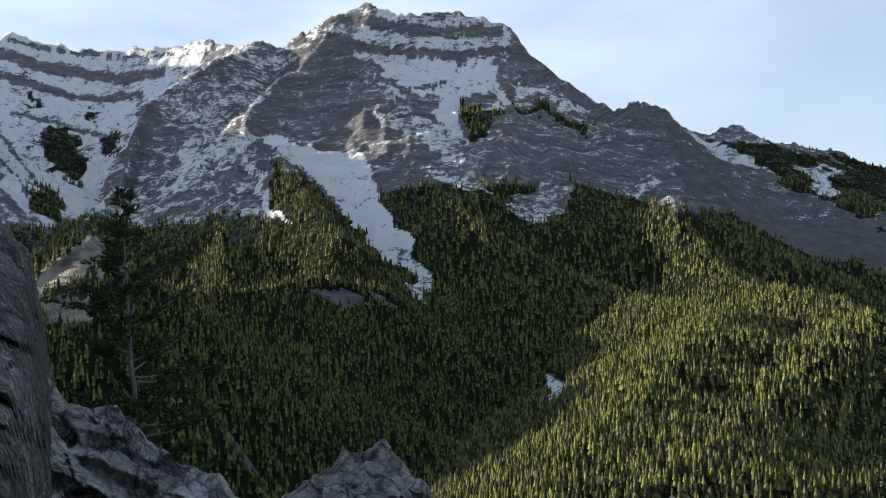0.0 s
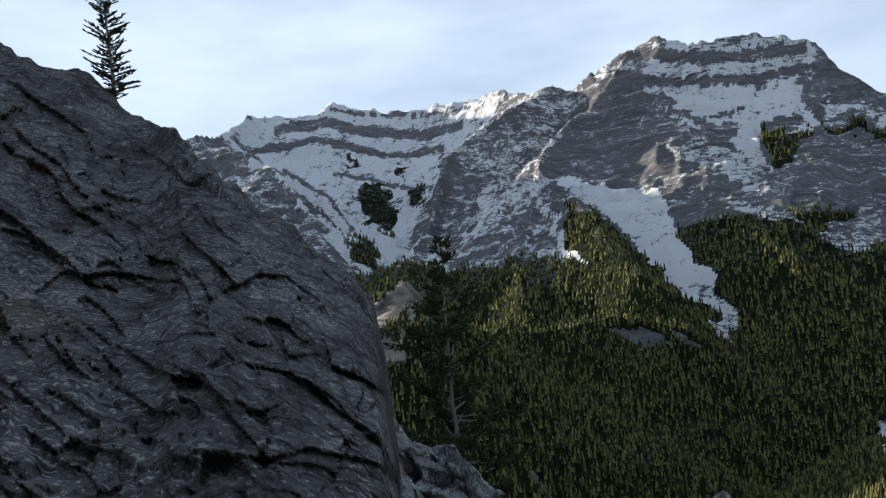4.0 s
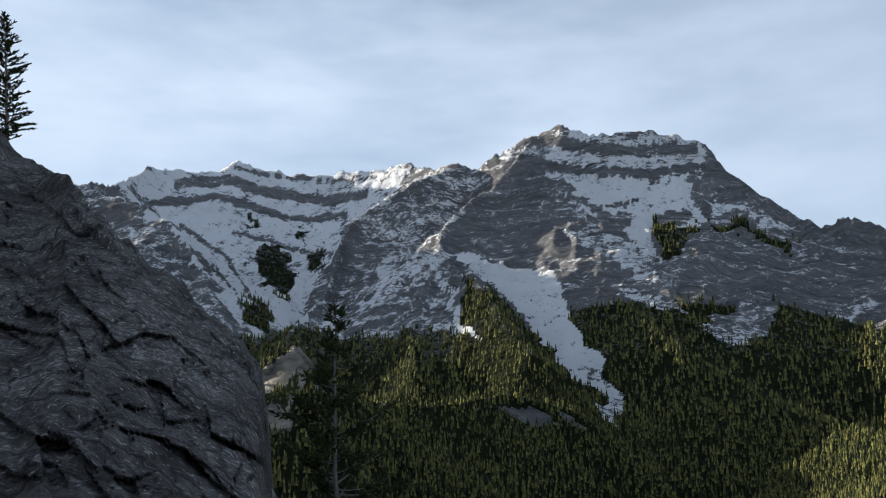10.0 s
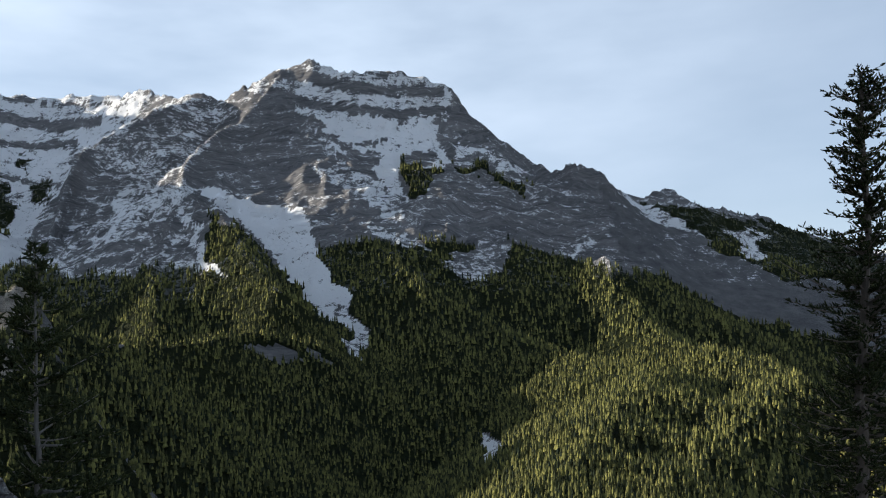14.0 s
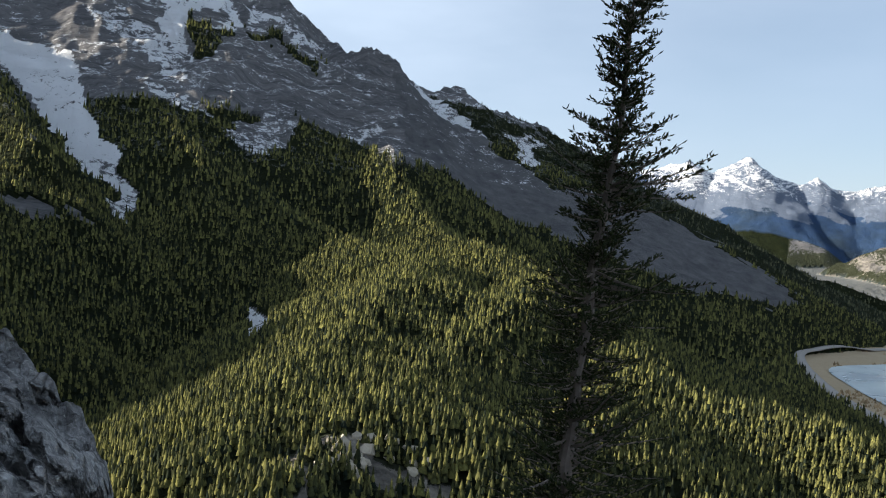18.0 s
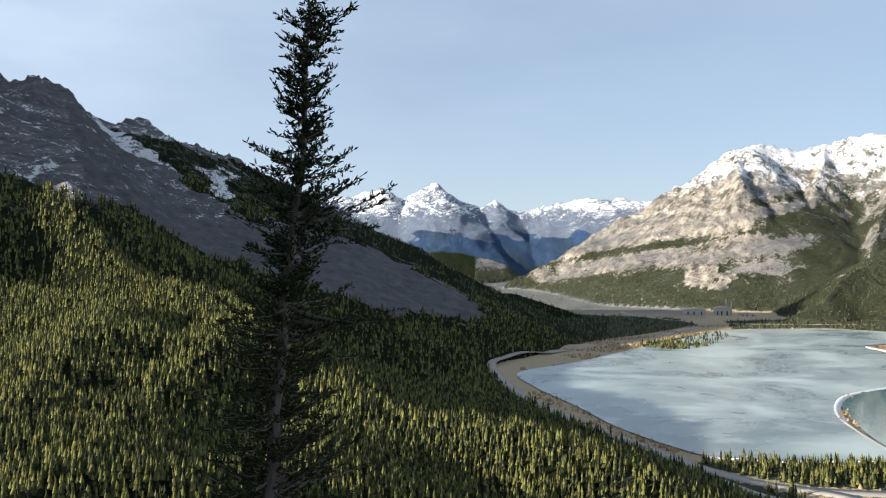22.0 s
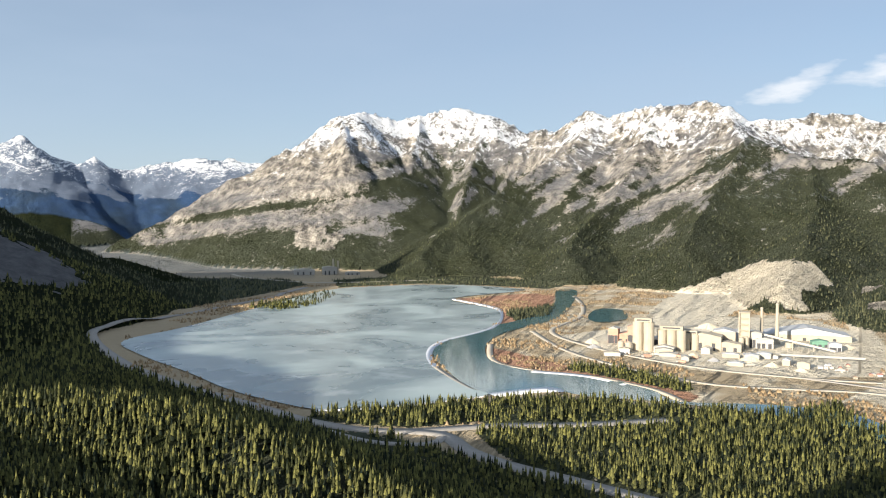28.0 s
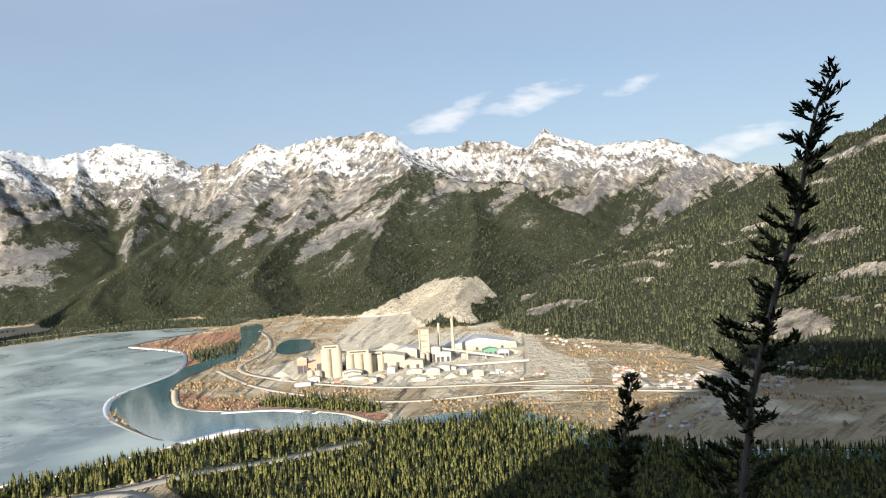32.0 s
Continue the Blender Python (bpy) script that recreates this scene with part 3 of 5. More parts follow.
# the quarry is cut in benches
seen_az, seen_el = np.degrees(np.where(aa > np.pi, aa - 2 * np.pi, aa)), np.degrees(np.arctan2(gz, rr))
cut = (seen_az < -79) & (seen_az > -89) & (seen_el > -5.6) & (seen_el < -2.6) & (rr > 1500) & (rr < 2600)
q = gz / 8.0
gz = np.where(cut, (np.floor(q) + np.clip((q - np.floor(q)) * 3 - 1, 0, 1)) * 8.0, gz)
faces = grid_faces(*gx.shape, wrap=True)[:, ::-1]
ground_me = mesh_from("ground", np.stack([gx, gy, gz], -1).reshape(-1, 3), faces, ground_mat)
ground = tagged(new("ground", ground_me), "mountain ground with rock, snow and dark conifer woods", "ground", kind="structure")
azd = np.degrees(aa)
azd = np.where(azd > 180, azd - 360, azd)
eld = np.degrees(np.arctan2(gz, rr))
nz = np.zeros(len(gz.ravel()) * 3, dtype=np.float32)
ground_me.vertex_normals.foreach_get("vector", nz)
nx, ny, nz = (nz.reshape(-1, 3)[:, k].reshape(gz.shape) for k in range(3))
# how far the slope turns sunward; thins woods, paints rock paler as lit
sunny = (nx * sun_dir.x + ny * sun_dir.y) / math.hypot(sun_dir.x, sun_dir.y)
patch = fbm(gx, gy, 300, 4, 71)
streak_fine = fbm(gx * 0.35 + gz * 1.3, gy * 0.35 - gz * 0.9, 42, 4, 76)
streak = fbm(gx * 0.55 + gz * 0.9, gy * 0.55 - gz * 0.6, 90, 4, 75)
warp_a, warp_e = (fbm(gx, gy, 60, 3, 91) - 0.5) * 1.6, (fbm(gx, gy, 45, 3, 95) - 0.5) * 1.3


def inside(px, py, poly):
    hit = np.zeros(px.shape, dtype=bool)
    for (ax, ay), (bx, by) in zip(poly, poly[1:] + poly[:1]):
        if ay != by:
            hit ^= ((ay > py) != (by > py)) & (px < (bx - ax) * (py - ay) / (by - ay) + ax)
    return hit


def area(poly, rmin=0, ragged=1.0):
    """Where the ground lies inside an outline of azimuths and elevations, with a ragged edge."""
    return inside(azd + warp_a * ragged, eld + warp_e * ragged, poly) & (rr > rmin)


def plan_area(poly, ragged=8.0):
    return inside(gx / K + warp_a * ragged, gy / K + warp_e * ragged, poly)


GULLY = [(11.9, 9.8), (8.5, 9.3), (7.1, 8.5), (5.0, 8.2), (3.8, 5.2), (3.5, 4.4), (1.1, -0.3), (1.5, -1.5), (2.9, 0.1), (4.4, 1.8), (6.5, 4.2), (8.7, 6.5), (10.5, 8.4)]
GULLY_SMALL = [(13.4, 8.7), (12.2, 7.0), (10.5, 3.8), (11.8, 4.8), (13.1, 7.0), (13.8, 8.2)]
GULLY_THIN = [(9.6, 6.9), (7.1, 3.9), (8.3, 4.4), (10.2, 6.6)]
BOWL = [(5.2, 14.6), (2.9, 14.4), (-0.2, 14.3), (-2.9, 14.5), (-3.6, 13.6), (-4.8, 11.3), (-2.6, 10.5), (-1.2, 12.4), (-1.4, 9.1), (-0.3, 9.4), (0.6, 12.2), (3.0, 13.0)]
STRIPS = [[(4.9, 13.8), (2.3, 11.6), (-0.6, 9.6), (-1.6, 8.6), (-0.2, 8.9), (3.1, 11.0)], [(4.6, 11.8), (0.8, 10.4), (-1.7, 7.8), (-1.3, 7.4), (1.7, 8.8), (4.6, 11.4)],
          [(0.8, 7.4), (-2.8, 5.9), (-4.2, 4.5), (-6.1, 3.5), (-3.5, 5.1), (0.3, 6.5)], [(-4.7, 13.3), (-7.0, 12.4), (-9.5, 10.7), (-9.8, 10.1), (-7.3, 11.1), (-5.4, 12.0)],
          [(-14.9, 9.0), (-17.0, 8.2), (-20.0, 6.2), (-21.5, 4.6), (-18.6, 6.2)], [(-23.0, 5.6), (-24.6, 5.4), (-25.0, 3.4), (-23.8, 3.8)]]
CIRQUE = [(34.9, 13.9), (32.7, 15.3), (26.9, 16), (15.0, 16.2), (16.9, 13.8), (20.1, 11.7), (21.0, 8.7), (22.5, 5.5), (25.1, 3.2), (26.8, 5.0), (29.1, 8.7), (31.8, 11.7)]
LOW_A = [(-4.2, 5.3), (-6.6, 6.1), (-8.1, 6.7), (-8.2, 4.8), (-7.3, 3.0), (-6.0, 3.3), (-4.4, 4.3)]
LOW_B = [(-10.9, 5.4), (-14.9, 5.8), (-14.3, 4.9), (-12.1, 4.1)]
SHOULDER = [(18.0, 8.9), (17.0, 9.3), (12.2, 10.4), (11.9, 9.8), (14.5, 8.6), (17.0, 7.4)]
CAP = [(9.6, 16.4), (6.6, 17.7), (5, 18.4), (-0.3, 17.5), (-4.8, 16.4), (-4.4, 14.6), (-1, 14.3), (5.2, 14.6), (7.2, 15.8)]
LIT_FACE = [(8.2, 15.7), (11.4, 16.4), (14.2, 15.4), (17.0, 14.0), (18.6, 12.2), (17.0, 9.3), (13.0, 10.2), (12.5, 12.3)]
# dark limestone beds that stand out of the snow: line and thickness
BEDS = [([(27.2, 15.55), (25.0, 15.15), (23.0, 14.95), (20.6, 14.85), (17.5, 15.1)], 0.18), ([(31, 14.2), (27.5, 14.7), (25.4, 14.1), (23.0, 13.75), (20.6, 13.55), (18.0, 14.0)], 0.62),
        ([(33, 12.6), (31.5, 13.0), (28.4, 13.55), (26.1, 13.05), (23.8, 12.4), (22.2, 12.2), (19.5, 12.6)], 0.42), ([(27.2, 11.4), (24.6, 10.75), (23.0, 10.2), (20.5, 9.9)], 0.32),
        ([(30.5, 11.6), (27.5, 9.6), (25.6, 6.6)], 0.3), ([(29.8, 10.2), (27.0, 7.6), (26.0, 5.2)], 0.3),
        ([(7.5, 17.2), (5.8, 17.35), (2.8, 16.75), (-0.3, 16.4), (-4.5, 15.9)], 0.62), ([(7.5, 16.2), (6.7, 16.1), (4.4, 15.45), (2.1, 15.05), (-1.0, 14.75), (-4.5, 14.9)], 0.50),
        ([(3.6, 13.3), (2.4, 12.75), (0.5, 12.75), (-0.6, 13.2)], 0.22), ([(3.0, 12.1), (1.4, 11.2), (0.3, 10.4)], 0.35)]
WOOD_PATCH = [(-1.4, 12.1), (-3.5, 12.1), (-3.9, 11.5), (-2.2, 10.3), (-3.8, 10.9), (-3.4, 9.9), (-1.8, 9.0), (-1.0, 9.5)]
WOOD_BAND = [(-4.8, 11.5), (-7.6, 10.6), (-9.8, 9.9), (-10.2, 9.2), (-8.3, 9.8), (-5.0, 10.9)]
WOOD_RIDGE = [(-17.4, 8.2), (-27.1, 5.4), (-34, 1.5), (-30.0, 1.0), (-20.4, 3.8), (-18.2, 6.3)]
WOOD_CLUMPS = [[(25.7, 10.7), (23.4, 10.1), (23.0, 8.2), (23.4, 7.1), (24.9, 7.8), (25.5, 9.4)], [(26.3, 12.5), (25.7, 12.5), (25.7, 11.8), (26.3, 11.8)], [(23.0, 11.5), (22.2, 11.5), (22.2, 10.8), (23.0, 10.8)],
               [(22.4, 10.1), (21.2, 10.1), (21.2, 9.0), (22.0, 8.8)], [(26.0, 7.1), (24.9, 6.7), (24.7, 4.5), (26.2, 5.2)]]
SCREE = [(-14.5, 9.3), (-19.8, 5.7), (-25.5, 2.7), (-33.1, 0.9), (-38.6, -1.7), (-41.8, -4.0), (-40.7, -4.9), (-35.0, -3.8), (-29.4, -1.8), (-23.6, -0.3), (-16.0, 4.3)]
CLIFF_HILL = [(26.8, 1.6), (25.8, 2.2), (22.3, 4.6), (21.6, 2.6), (22.6, 0.6), (23.5, -1.4), (26.2, -1.5)]
BANDS = [[(18.4, 0.7), (13.4, 0.8), (12.3, 0.2), (14.2, -0.5)], [(9.6, -0.4), (7.5, -0.2), (4.0, -1.9), (6.1, -2.0)]]
CLIFF_FAR = [(-54.1, -0.9), (-57.6, -0.8), (-57.4, -2.5), (-54.3, -2.5)]
QUARRY = [(-78.4, -6.0), (-80.2, -4.8), (-85.0, -2.7), (-88.3, -2.7), (-89.4, -3.9), (-87.7, -4.6), (-88.2, -5.9), (-85.6, -5.2), (-82.7, -6.6), (-78.5, -7.1)]
OUTCROP = [(-8.4, -16.7), (-11.3, -15.2), (-14.0, -14.4), (-14.8, -16.0), (-18.0, -17.3), (-20.4, -18.6), (-16.7, -20.5), (-9.0, -20.7), (-10.4, -18.2)]
SNOW_PATCH = [(-5.9, -6.9), (-6.6, -7.2), (-7.4, -7.6), (-7.2, -8.1), (-6.2, -8.7), (-6.0, -7.8)]
WOODS_PLAIN = [(1107, 447), (1157, 389), (1175, 254), (1188, 187), (1177, 113), (1278, 5), (1159, -51), (1040, -150), (985, -250), (960, -420), (900, -700), (500, -700), (600, -43), (770, 135), (780, 245), (868, 344), (927, 389)]
ISLAND = [(2440, 1124), (2740, 984), (2790, 889), (2270, 740), (1993, 716), (1728, 740), (1538, 746), (1636, 766), (1854, 750), (2077, 817), (2263, 916)]
RED_BANK = [(1563, 647), (1386, 563), (1345, 462), (1338, 363), (1279, 260), (1217, 192), (1271, 185), (1369, 279), (1445, 444), (1538, 586)]
WORKS = [(1780, 560), (1640, 420), (1500, 240), (1480, 90), (1560, -60), (1800, -60), (2150, -30), (2350, 60), (2350, 350), (2000, 480)]
CREEK = [(2395, -4), (2375, -54), (1892, -86), (1697, -155), (1499, -146), (1405, -90), (1309, 5), (1415, -33), (1577, -76), (1729, -46)]
BELT = [(895, 630), (959, 600), (1016, 545), (1100, 450), (1002, 397), (918, 480)]
TREE_ISLE = [(1942, 1535), (2192, 1599), (2523, 1640), (2398, 1530), (2096, 1400), (1926, 1400)]
RIVER_WOOD = [(1450, 435), (1430, 291), (1318, 200), (1289, 212), (1349, 320), (1391, 427)]
ISLAND_WOOD = [(2150, 831), (2426, 780), (2136, 700), (2002, 745)]
ROAD_WOOD = [(760, 100), (780, 245), (835, 372), (875, 490), (880, 601), (925, 735), (985, 912), (1085, 1131), (1250, 1392), (1350, 1500), (1300, 1580), (1000, 1450), (600, 1000), (450, 400), (550, 100)]
WEST_WOOD = [(1330, 1560), (1700, 1650), (2250, 1750), (2700, 1850), (2900, 2100), (2700, 2700), (1900, 2400), (1400, 1800)]
SHORE_WOOD = [(2650, 1680), (2960, 1500), (3000, 1200), (2960, 980), (3150, 960), (3400, 1300), (3250, 1780), (2945, 1900)]

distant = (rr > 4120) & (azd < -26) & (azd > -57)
right = ((azd < -50) | ((rr > 2950) & (azd < -41))) & ~distant
main = ~right & ~distant
slant = fbm((azd * 0.84 - eld * 0.54) * 0.45, (azd * 0.54 + eld * 0.84) * 2.1, 1.0, 5, 141)
level = fbm(azd * 0.10, (eld + 0.17 * azd) * 1.9, 1.0, 4, 151)
turn_in = np.clip((azd + 67) / 7, 0, 1)
beds_far = level * turn_in + slant * (1 - turn_in)
treeline = np.where(right, 90 + 760 * (beds_far - 0.5) + 120 * (patch - 0.5) + 180 * (streak - 0.5) + 200 * (streak_fine - 0.5) - 300 * (sunny - 0.36) - 70 * np.clip((azd + 64) / 8, 0, 1), 125 + 120 * (patch - 0.5) - 55 * np.clip((-azd - 8) / 8, 0, 1))
treeline = np.where(right, treeline + 170 * np.clip((-azd - 81) / 5, 0, 1) * (rr < 3650), treeline)
# shade of the deep side valley, painted as more woods and darker rock
valley_shade = np.clip(1.2 - np.abs(azd + 66) / 5, 0, 1) * (rr > 3250) * (rr < 4400)
treeline = np.where(right, treeline + 130 * valley_shade, np.where(distant, 95 + 200 * (streak - 0.5) + 200 * (patch - 0.5), treeline))
hill = (azd < -91) & (rr < 2500) & (rr > 1000)
treeline = np.where(hill, 400, treeline)
forest = np.clip((treeline - gz) / np.where(right, 170, 50) + 0.5, 0, 1) * np.clip((nz - 0.55) / 0.12, 0, 1) * np.clip(over / 6, 0, 1)
forest = np.where(right & (rr < 3300), np.maximum(forest, np.clip((-60 - gz) / 50, 0, 1) * np.clip(over / 6, 0, 1)), forest)
forest = np.where(hill & (over > 6), np.where((streak_fine > 0.60 + 0.10 * np.clip((gz + 120) / 150, 0, 1)) & (over > 10), 0.0, 1.0), forest)
forest = np.where(rr < 500, np.where(over > 4, 1.0, 0.0), forest)
WOOD_RIB = [(11.6, 8.4), (10.0, 7.1), (7.1, 4.5), (4.4, 1.5), (3.2, -0.5), (8, -1), (10.2, 3.4), (11.4, 5.5)]
for poly in [WOOD_PATCH, WOOD_BAND, WOOD_RIDGE, WOOD_RIB] + WOOD_CLUMPS:
    forest = np.where(area(poly, 1000, 1.5), 0.66 if poly is WOOD_PATCH or poly in WOOD_CLUMPS else 0.95, forest)
forest = np.where((azd > -24) & (over <= 14) & (rr < 1700) & (rr > 150), 1.0, forest)
for poly in [SCREE]:
    forest = np.where(area(poly, 1200), 0.0, forest)
scree = area(SCREE, 1200, 1.0)
crumbs = fbm(gx, gy, 22, 3, 111)
for poly in [CLIFF_HILL] + BANDS:
    forest = np.where(area(poly, 200, 1.4) & (rr < 1100) & (crumbs > (0.36 if poly is CLIFF_HILL else 0.45)), 0.0, forest)
for poly in (WOODS_PLAIN, BELT, TREE_ISLE, RIVER_WOOD, ISLAND_WOOD, SHORE_WOOD, WEST_WOOD, ROAD_WOOD):
    forest = np.where(plan_area(poly) & (over < 10), 1.0, forest)
snow = np.where(main, 0.11 + np.clip((nz - 0.66) / 0.2, 0, 1) * 0.42 + np.clip((gz - 300) / 500, 0, 1) * 0.12,
                np.clip((gz - 170) / 230, 0, 1) * 0.64 + np.clip((nz - 0.6) / 0.25, 0, 1) * 0.15 + (streak - 0.5) * 0.7 + (streak_fine - 0.5) * 0.7 - 0.05 - 0.35 * (sunny - 0.2))
snow = np.where(distant, np.clip((gz - 120) / 150, 0, 1) * 0.6 + 0.0 + (streak - 0.5) * 0.9, snow)
snow = np.where(gz < 60, -1, snow)
snow = np.where(main & (gz > 60) & (azd < 12.5) & (azd > -40), 0.10 + np.clip((nz - 0.72) / 0.2, 0, 1) * 0.25, snow)
deep = [(GULLY, 1.0), (GULLY_SMALL, 0.8), (GULLY_THIN, 0.6), (BOWL, 0.86), (CIRQUE, 0.80), (LOW_A, 0.44), (LOW_B, 0.48), (SHOULDER, 0.62), (CAP, 0.62), (LIT_FACE, 0.40)] + [(q, 0.62) for q in STRIPS]
for poly, depth in deep:
    hit = area(poly, 1100, 1.5)
    snow = np.where(hit, np.maximum(snow, depth), snow)
    if poly is GULLY:
        snow = np.where(hit & (eld < 2.2), 0.66, snow)
    if poly in (GULLY, GULLY_SMALL, BOWL, LOW_A) or poly in STRIPS:
        forest = np.where(hit, 0.0, forest)
snow = np.where(scree, snow - 0.16, snow)
snow = np.where(main & (snow > 0.45), snow + 0.8 * (fbm(azd * 2.6 + eld * 1.6, eld * 1.1 - azd * 0.4, 1.0, 4, 131) - 0.5), snow)
for bed, thick_ in BEDS:
    bed = sorted(bed)
    mid_el = np.interp(azd, [q[0] for q in bed], [q[1] for q in bed])
    hit = (np.abs(eld + 0.25 * warp_e - mid_el) < thick_ * (0.35 + 0.35 * streak)) & (azd > bed[0][0]) & (azd < bed[-1][0]) & (rr > 1100)
    snow = np.where(hit, 0.05, snow)
for poly in WOOD_CLUMPS + [WOOD_PATCH, WOOD_BAND]:
    snow = np.where(area(poly, 1200), 0.2, snow)
hit = area(SNOW_PATCH, 500, 0.8)
snow, forest = np.where(hit, 0.5, snow), np.where(hit, 0.0, forest)
quarry = area(QUARRY, 1500, 0.5)
forest = np.where(quarry, 0.0, forest)
# sunward rock is paler: light put into its colour
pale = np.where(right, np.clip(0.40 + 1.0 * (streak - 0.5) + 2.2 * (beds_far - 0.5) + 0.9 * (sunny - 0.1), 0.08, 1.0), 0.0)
pale = np.where(hill, 1.0, pale - 0.45 * valley_shade * pale)
for poly in (CLIFF_HILL, CLIFF_FAR):
    hit = area(poly, 200, 1.4) & ((poly is CLIFF_HILL) | (streak_fine > 0.42))
    pale = np.where(hit, 1.0, pale)
    forest = np.where(hit & (poly is CLIFF_FAR), 0.0, forest)
hit = area(OUTCROP, 200, 1.2) & (rr < 640) & (crumbs > 0.52)
pale, forest = np.where(hit, 1.0, pale), np.where(hit, 0.0, forest)
works = plan_area(WORKS, 30) & (over < 12)
gravel = np.where(quarry | works | plan_area(CREEK), 1.0, 0.0)
gravel = np.maximum(gravel, np.where((over < 8) & (azd < -70), np.clip(fbm(gx, gy, 45, 4, 101) * 3 - 1.5, 0, 0.8), 0))
grassy = np.where(over < 8, 1.0, 0.0)
red = np.where(plan_area(ISLAND) | plan_area(RED_BANK), 1.0, 0.0)
for key, values in (("forest", forest), ("snow", snow), ("pale", pale), ("gravel", gravel), ("grass", grassy), ("red", red), ("haze_tint", np.where(distant, 1.0, np.where((rr > 2700) & (over < 8) & (azd > -56), np.clip((rr - 2700) / 600, 0, 0.9), 0.0))), ("scree", scree * 0.85)):
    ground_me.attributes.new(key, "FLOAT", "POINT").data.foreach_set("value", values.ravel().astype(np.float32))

# ---- water ----
def shape_mesh(name, outline, z, mat):
    """A flat sheet inside an outline."""
    bm = bmesh.new()
    bm.faces.new([bm.verts.new((x * K, y * K, z)) for x, y in outline])
    bmesh.ops.triangulate(bm, faces=bm.faces[:])
    me = bpy.data.meshes.new(name)
    bm.to_mesh(me)
    bm.free()
    me.materials.append(mat)
    return me


def smooth_loop(pts, n=6, closed=True):
    """A rounded line through a few points."""
    p = [Vector((*q, 0)) if len(q) == 2 else Vector(q) for q in pts]
    out, c = [], len(p)
    for i in range(c if closed else c - 1):
        a, b = p[i], p[(i + 1) % c]
        pa = p[i - 1] if closed or i else a
        pb = p[(i + 2) % c] if closed or i + 2 < c else b
        for k in range(n):
            t = k / n
            out.append(0.5 * ((2 * a) + (b - pa) * t + (2 * pa - 5 * a + 4 * b - pb) * t * t + (3 * a - pa - 3 * b + pb) * t ** 3))
    if not closed:
        out.append(p[-1])
    return [(v.x, v.y) for v in out]


LAKE = [(1296, 1346), (1528, 1389), (2035, 1526), (2597, 1646), (2911, 1437), (2940, 1214), (2846, 1023), (2440, 1124), (2201, 874), (1854, 750), (1593, 759), (1447, 720), (1314, 643),
        (1181, 524), (1132, 466), (1015, 552), (973, 599), (947, 636), (963, 722), (1003, 835), (1083, 985), (1178, 1181)]
m = Nodes("lake_ice")
sheet = m.noise(0.0042, 5, 0.55, m.scaled(1.0, 1.0, 1.0, (0, 0, 0.5)), 1.2)
veins = m.noise(0.02, 5, 0.6)
ice = m.mix(m.ramp(sheet, (0.38, 0), (0.62, 1)), (0.15, 0.20, 0.21), (0.40, 0.47, 0.45))
ice = m.mix(m.ramp(veins, (0.5, 0), (0.75, 0.55)), ice, (0.50, 0.55, 0.55))
ice_mat = m.done(ice, m.ramp(sheet, (0.3, 0.22), (0.7, 0.4)), m.bump(veins, 0.1, 0.3))
water_mat = plain("river_water", (0.05, 0.13, 0.15), 0.08, 0.05, 0.2, 0.03, 0.1)
lake = tagged(new("lake", shape_mesh("lake", smooth_loop(LAKE), FLOOR + 1.4, ice_mat)), "frozen lake with pale grey-blue ice", "lake", kind="structure")

RIVER = [(2932, 861), (2532, 752), (2086, 664), (1797, 686), (1600, 657), (1414, 572), (1354, 465), (1347, 366), (1288, 262), (1218, 208), (1250, 90), (1242, -11), (1154, -70), (1062, -126), (1007, -191), (972, -309), (943, -400), (900, -700),
         (860, -700), (905, -400), (930, -300), (965, -180), (1015, -100), (1105, -40), (1170, 5), (1190, 120), (1203, 237), (1190, 323), (1215, 408), (1139, 469), (1300, 609), (1499, 727), (1789, 766), (2049, 736), (2422, 780), (2898, 924)]
river = tagged(new("river", shape_mesh("river", smooth_loop(RIVER, 4), FLOOR + 1.0, water_mat)), "teal river winding past the frozen lake", "river", kind="structure")
POND = [(2159, 603), (2362, 627), (2362, 562), (2169, 501), (2055, 545)]
pond = tagged(new("pond", shape_mesh("pond", smooth_loop(POND), FLOOR + 1.1, water_mat)), "small teal pond beside the works", "pond", kind="structure")


def ground_at(x, y):
    return float(terrain(np.array([x]), np.array([y]))[0][0])


def ribbon(name, pts, width, mat, lift=0.9, closed=False, n=8, thick=1.6):
    """A strip with thickness that follows the ground."""
    line = smooth_loop(pts, n, closed)
    xy = np.array(line) * K
    d = np.gradient(xy, axis=0)
    d /= np.linalg.norm(d, axis=1)[:, None] + 1e-9
    side = np.stack([-d[:, 1], d[:, 0]], 1) * width / 2
    left, rght = xy + side, xy - side
    z = np.maximum(terrain(xy[:, 0], xy[:, 1])[0], np.maximum(terrain(left[:, 0], left[:, 1])[0], terrain(rght[:, 0], rght[:, 1])[0])) + lift
    v = np.concatenate([np.c_[left, z - thick], np.c_[left, z], np.c_[rght, z], np.c_[rght, z - thick]])
    c = len(xy)
    f = []
    for k in range(3):
        for i in range(c - 1):
            f.append((k * c + i, k * c + i + 1, (k + 1) * c + i + 1, (k + 1) * c + i))
    return mesh_from(name, v, f, mat, smooth=False)


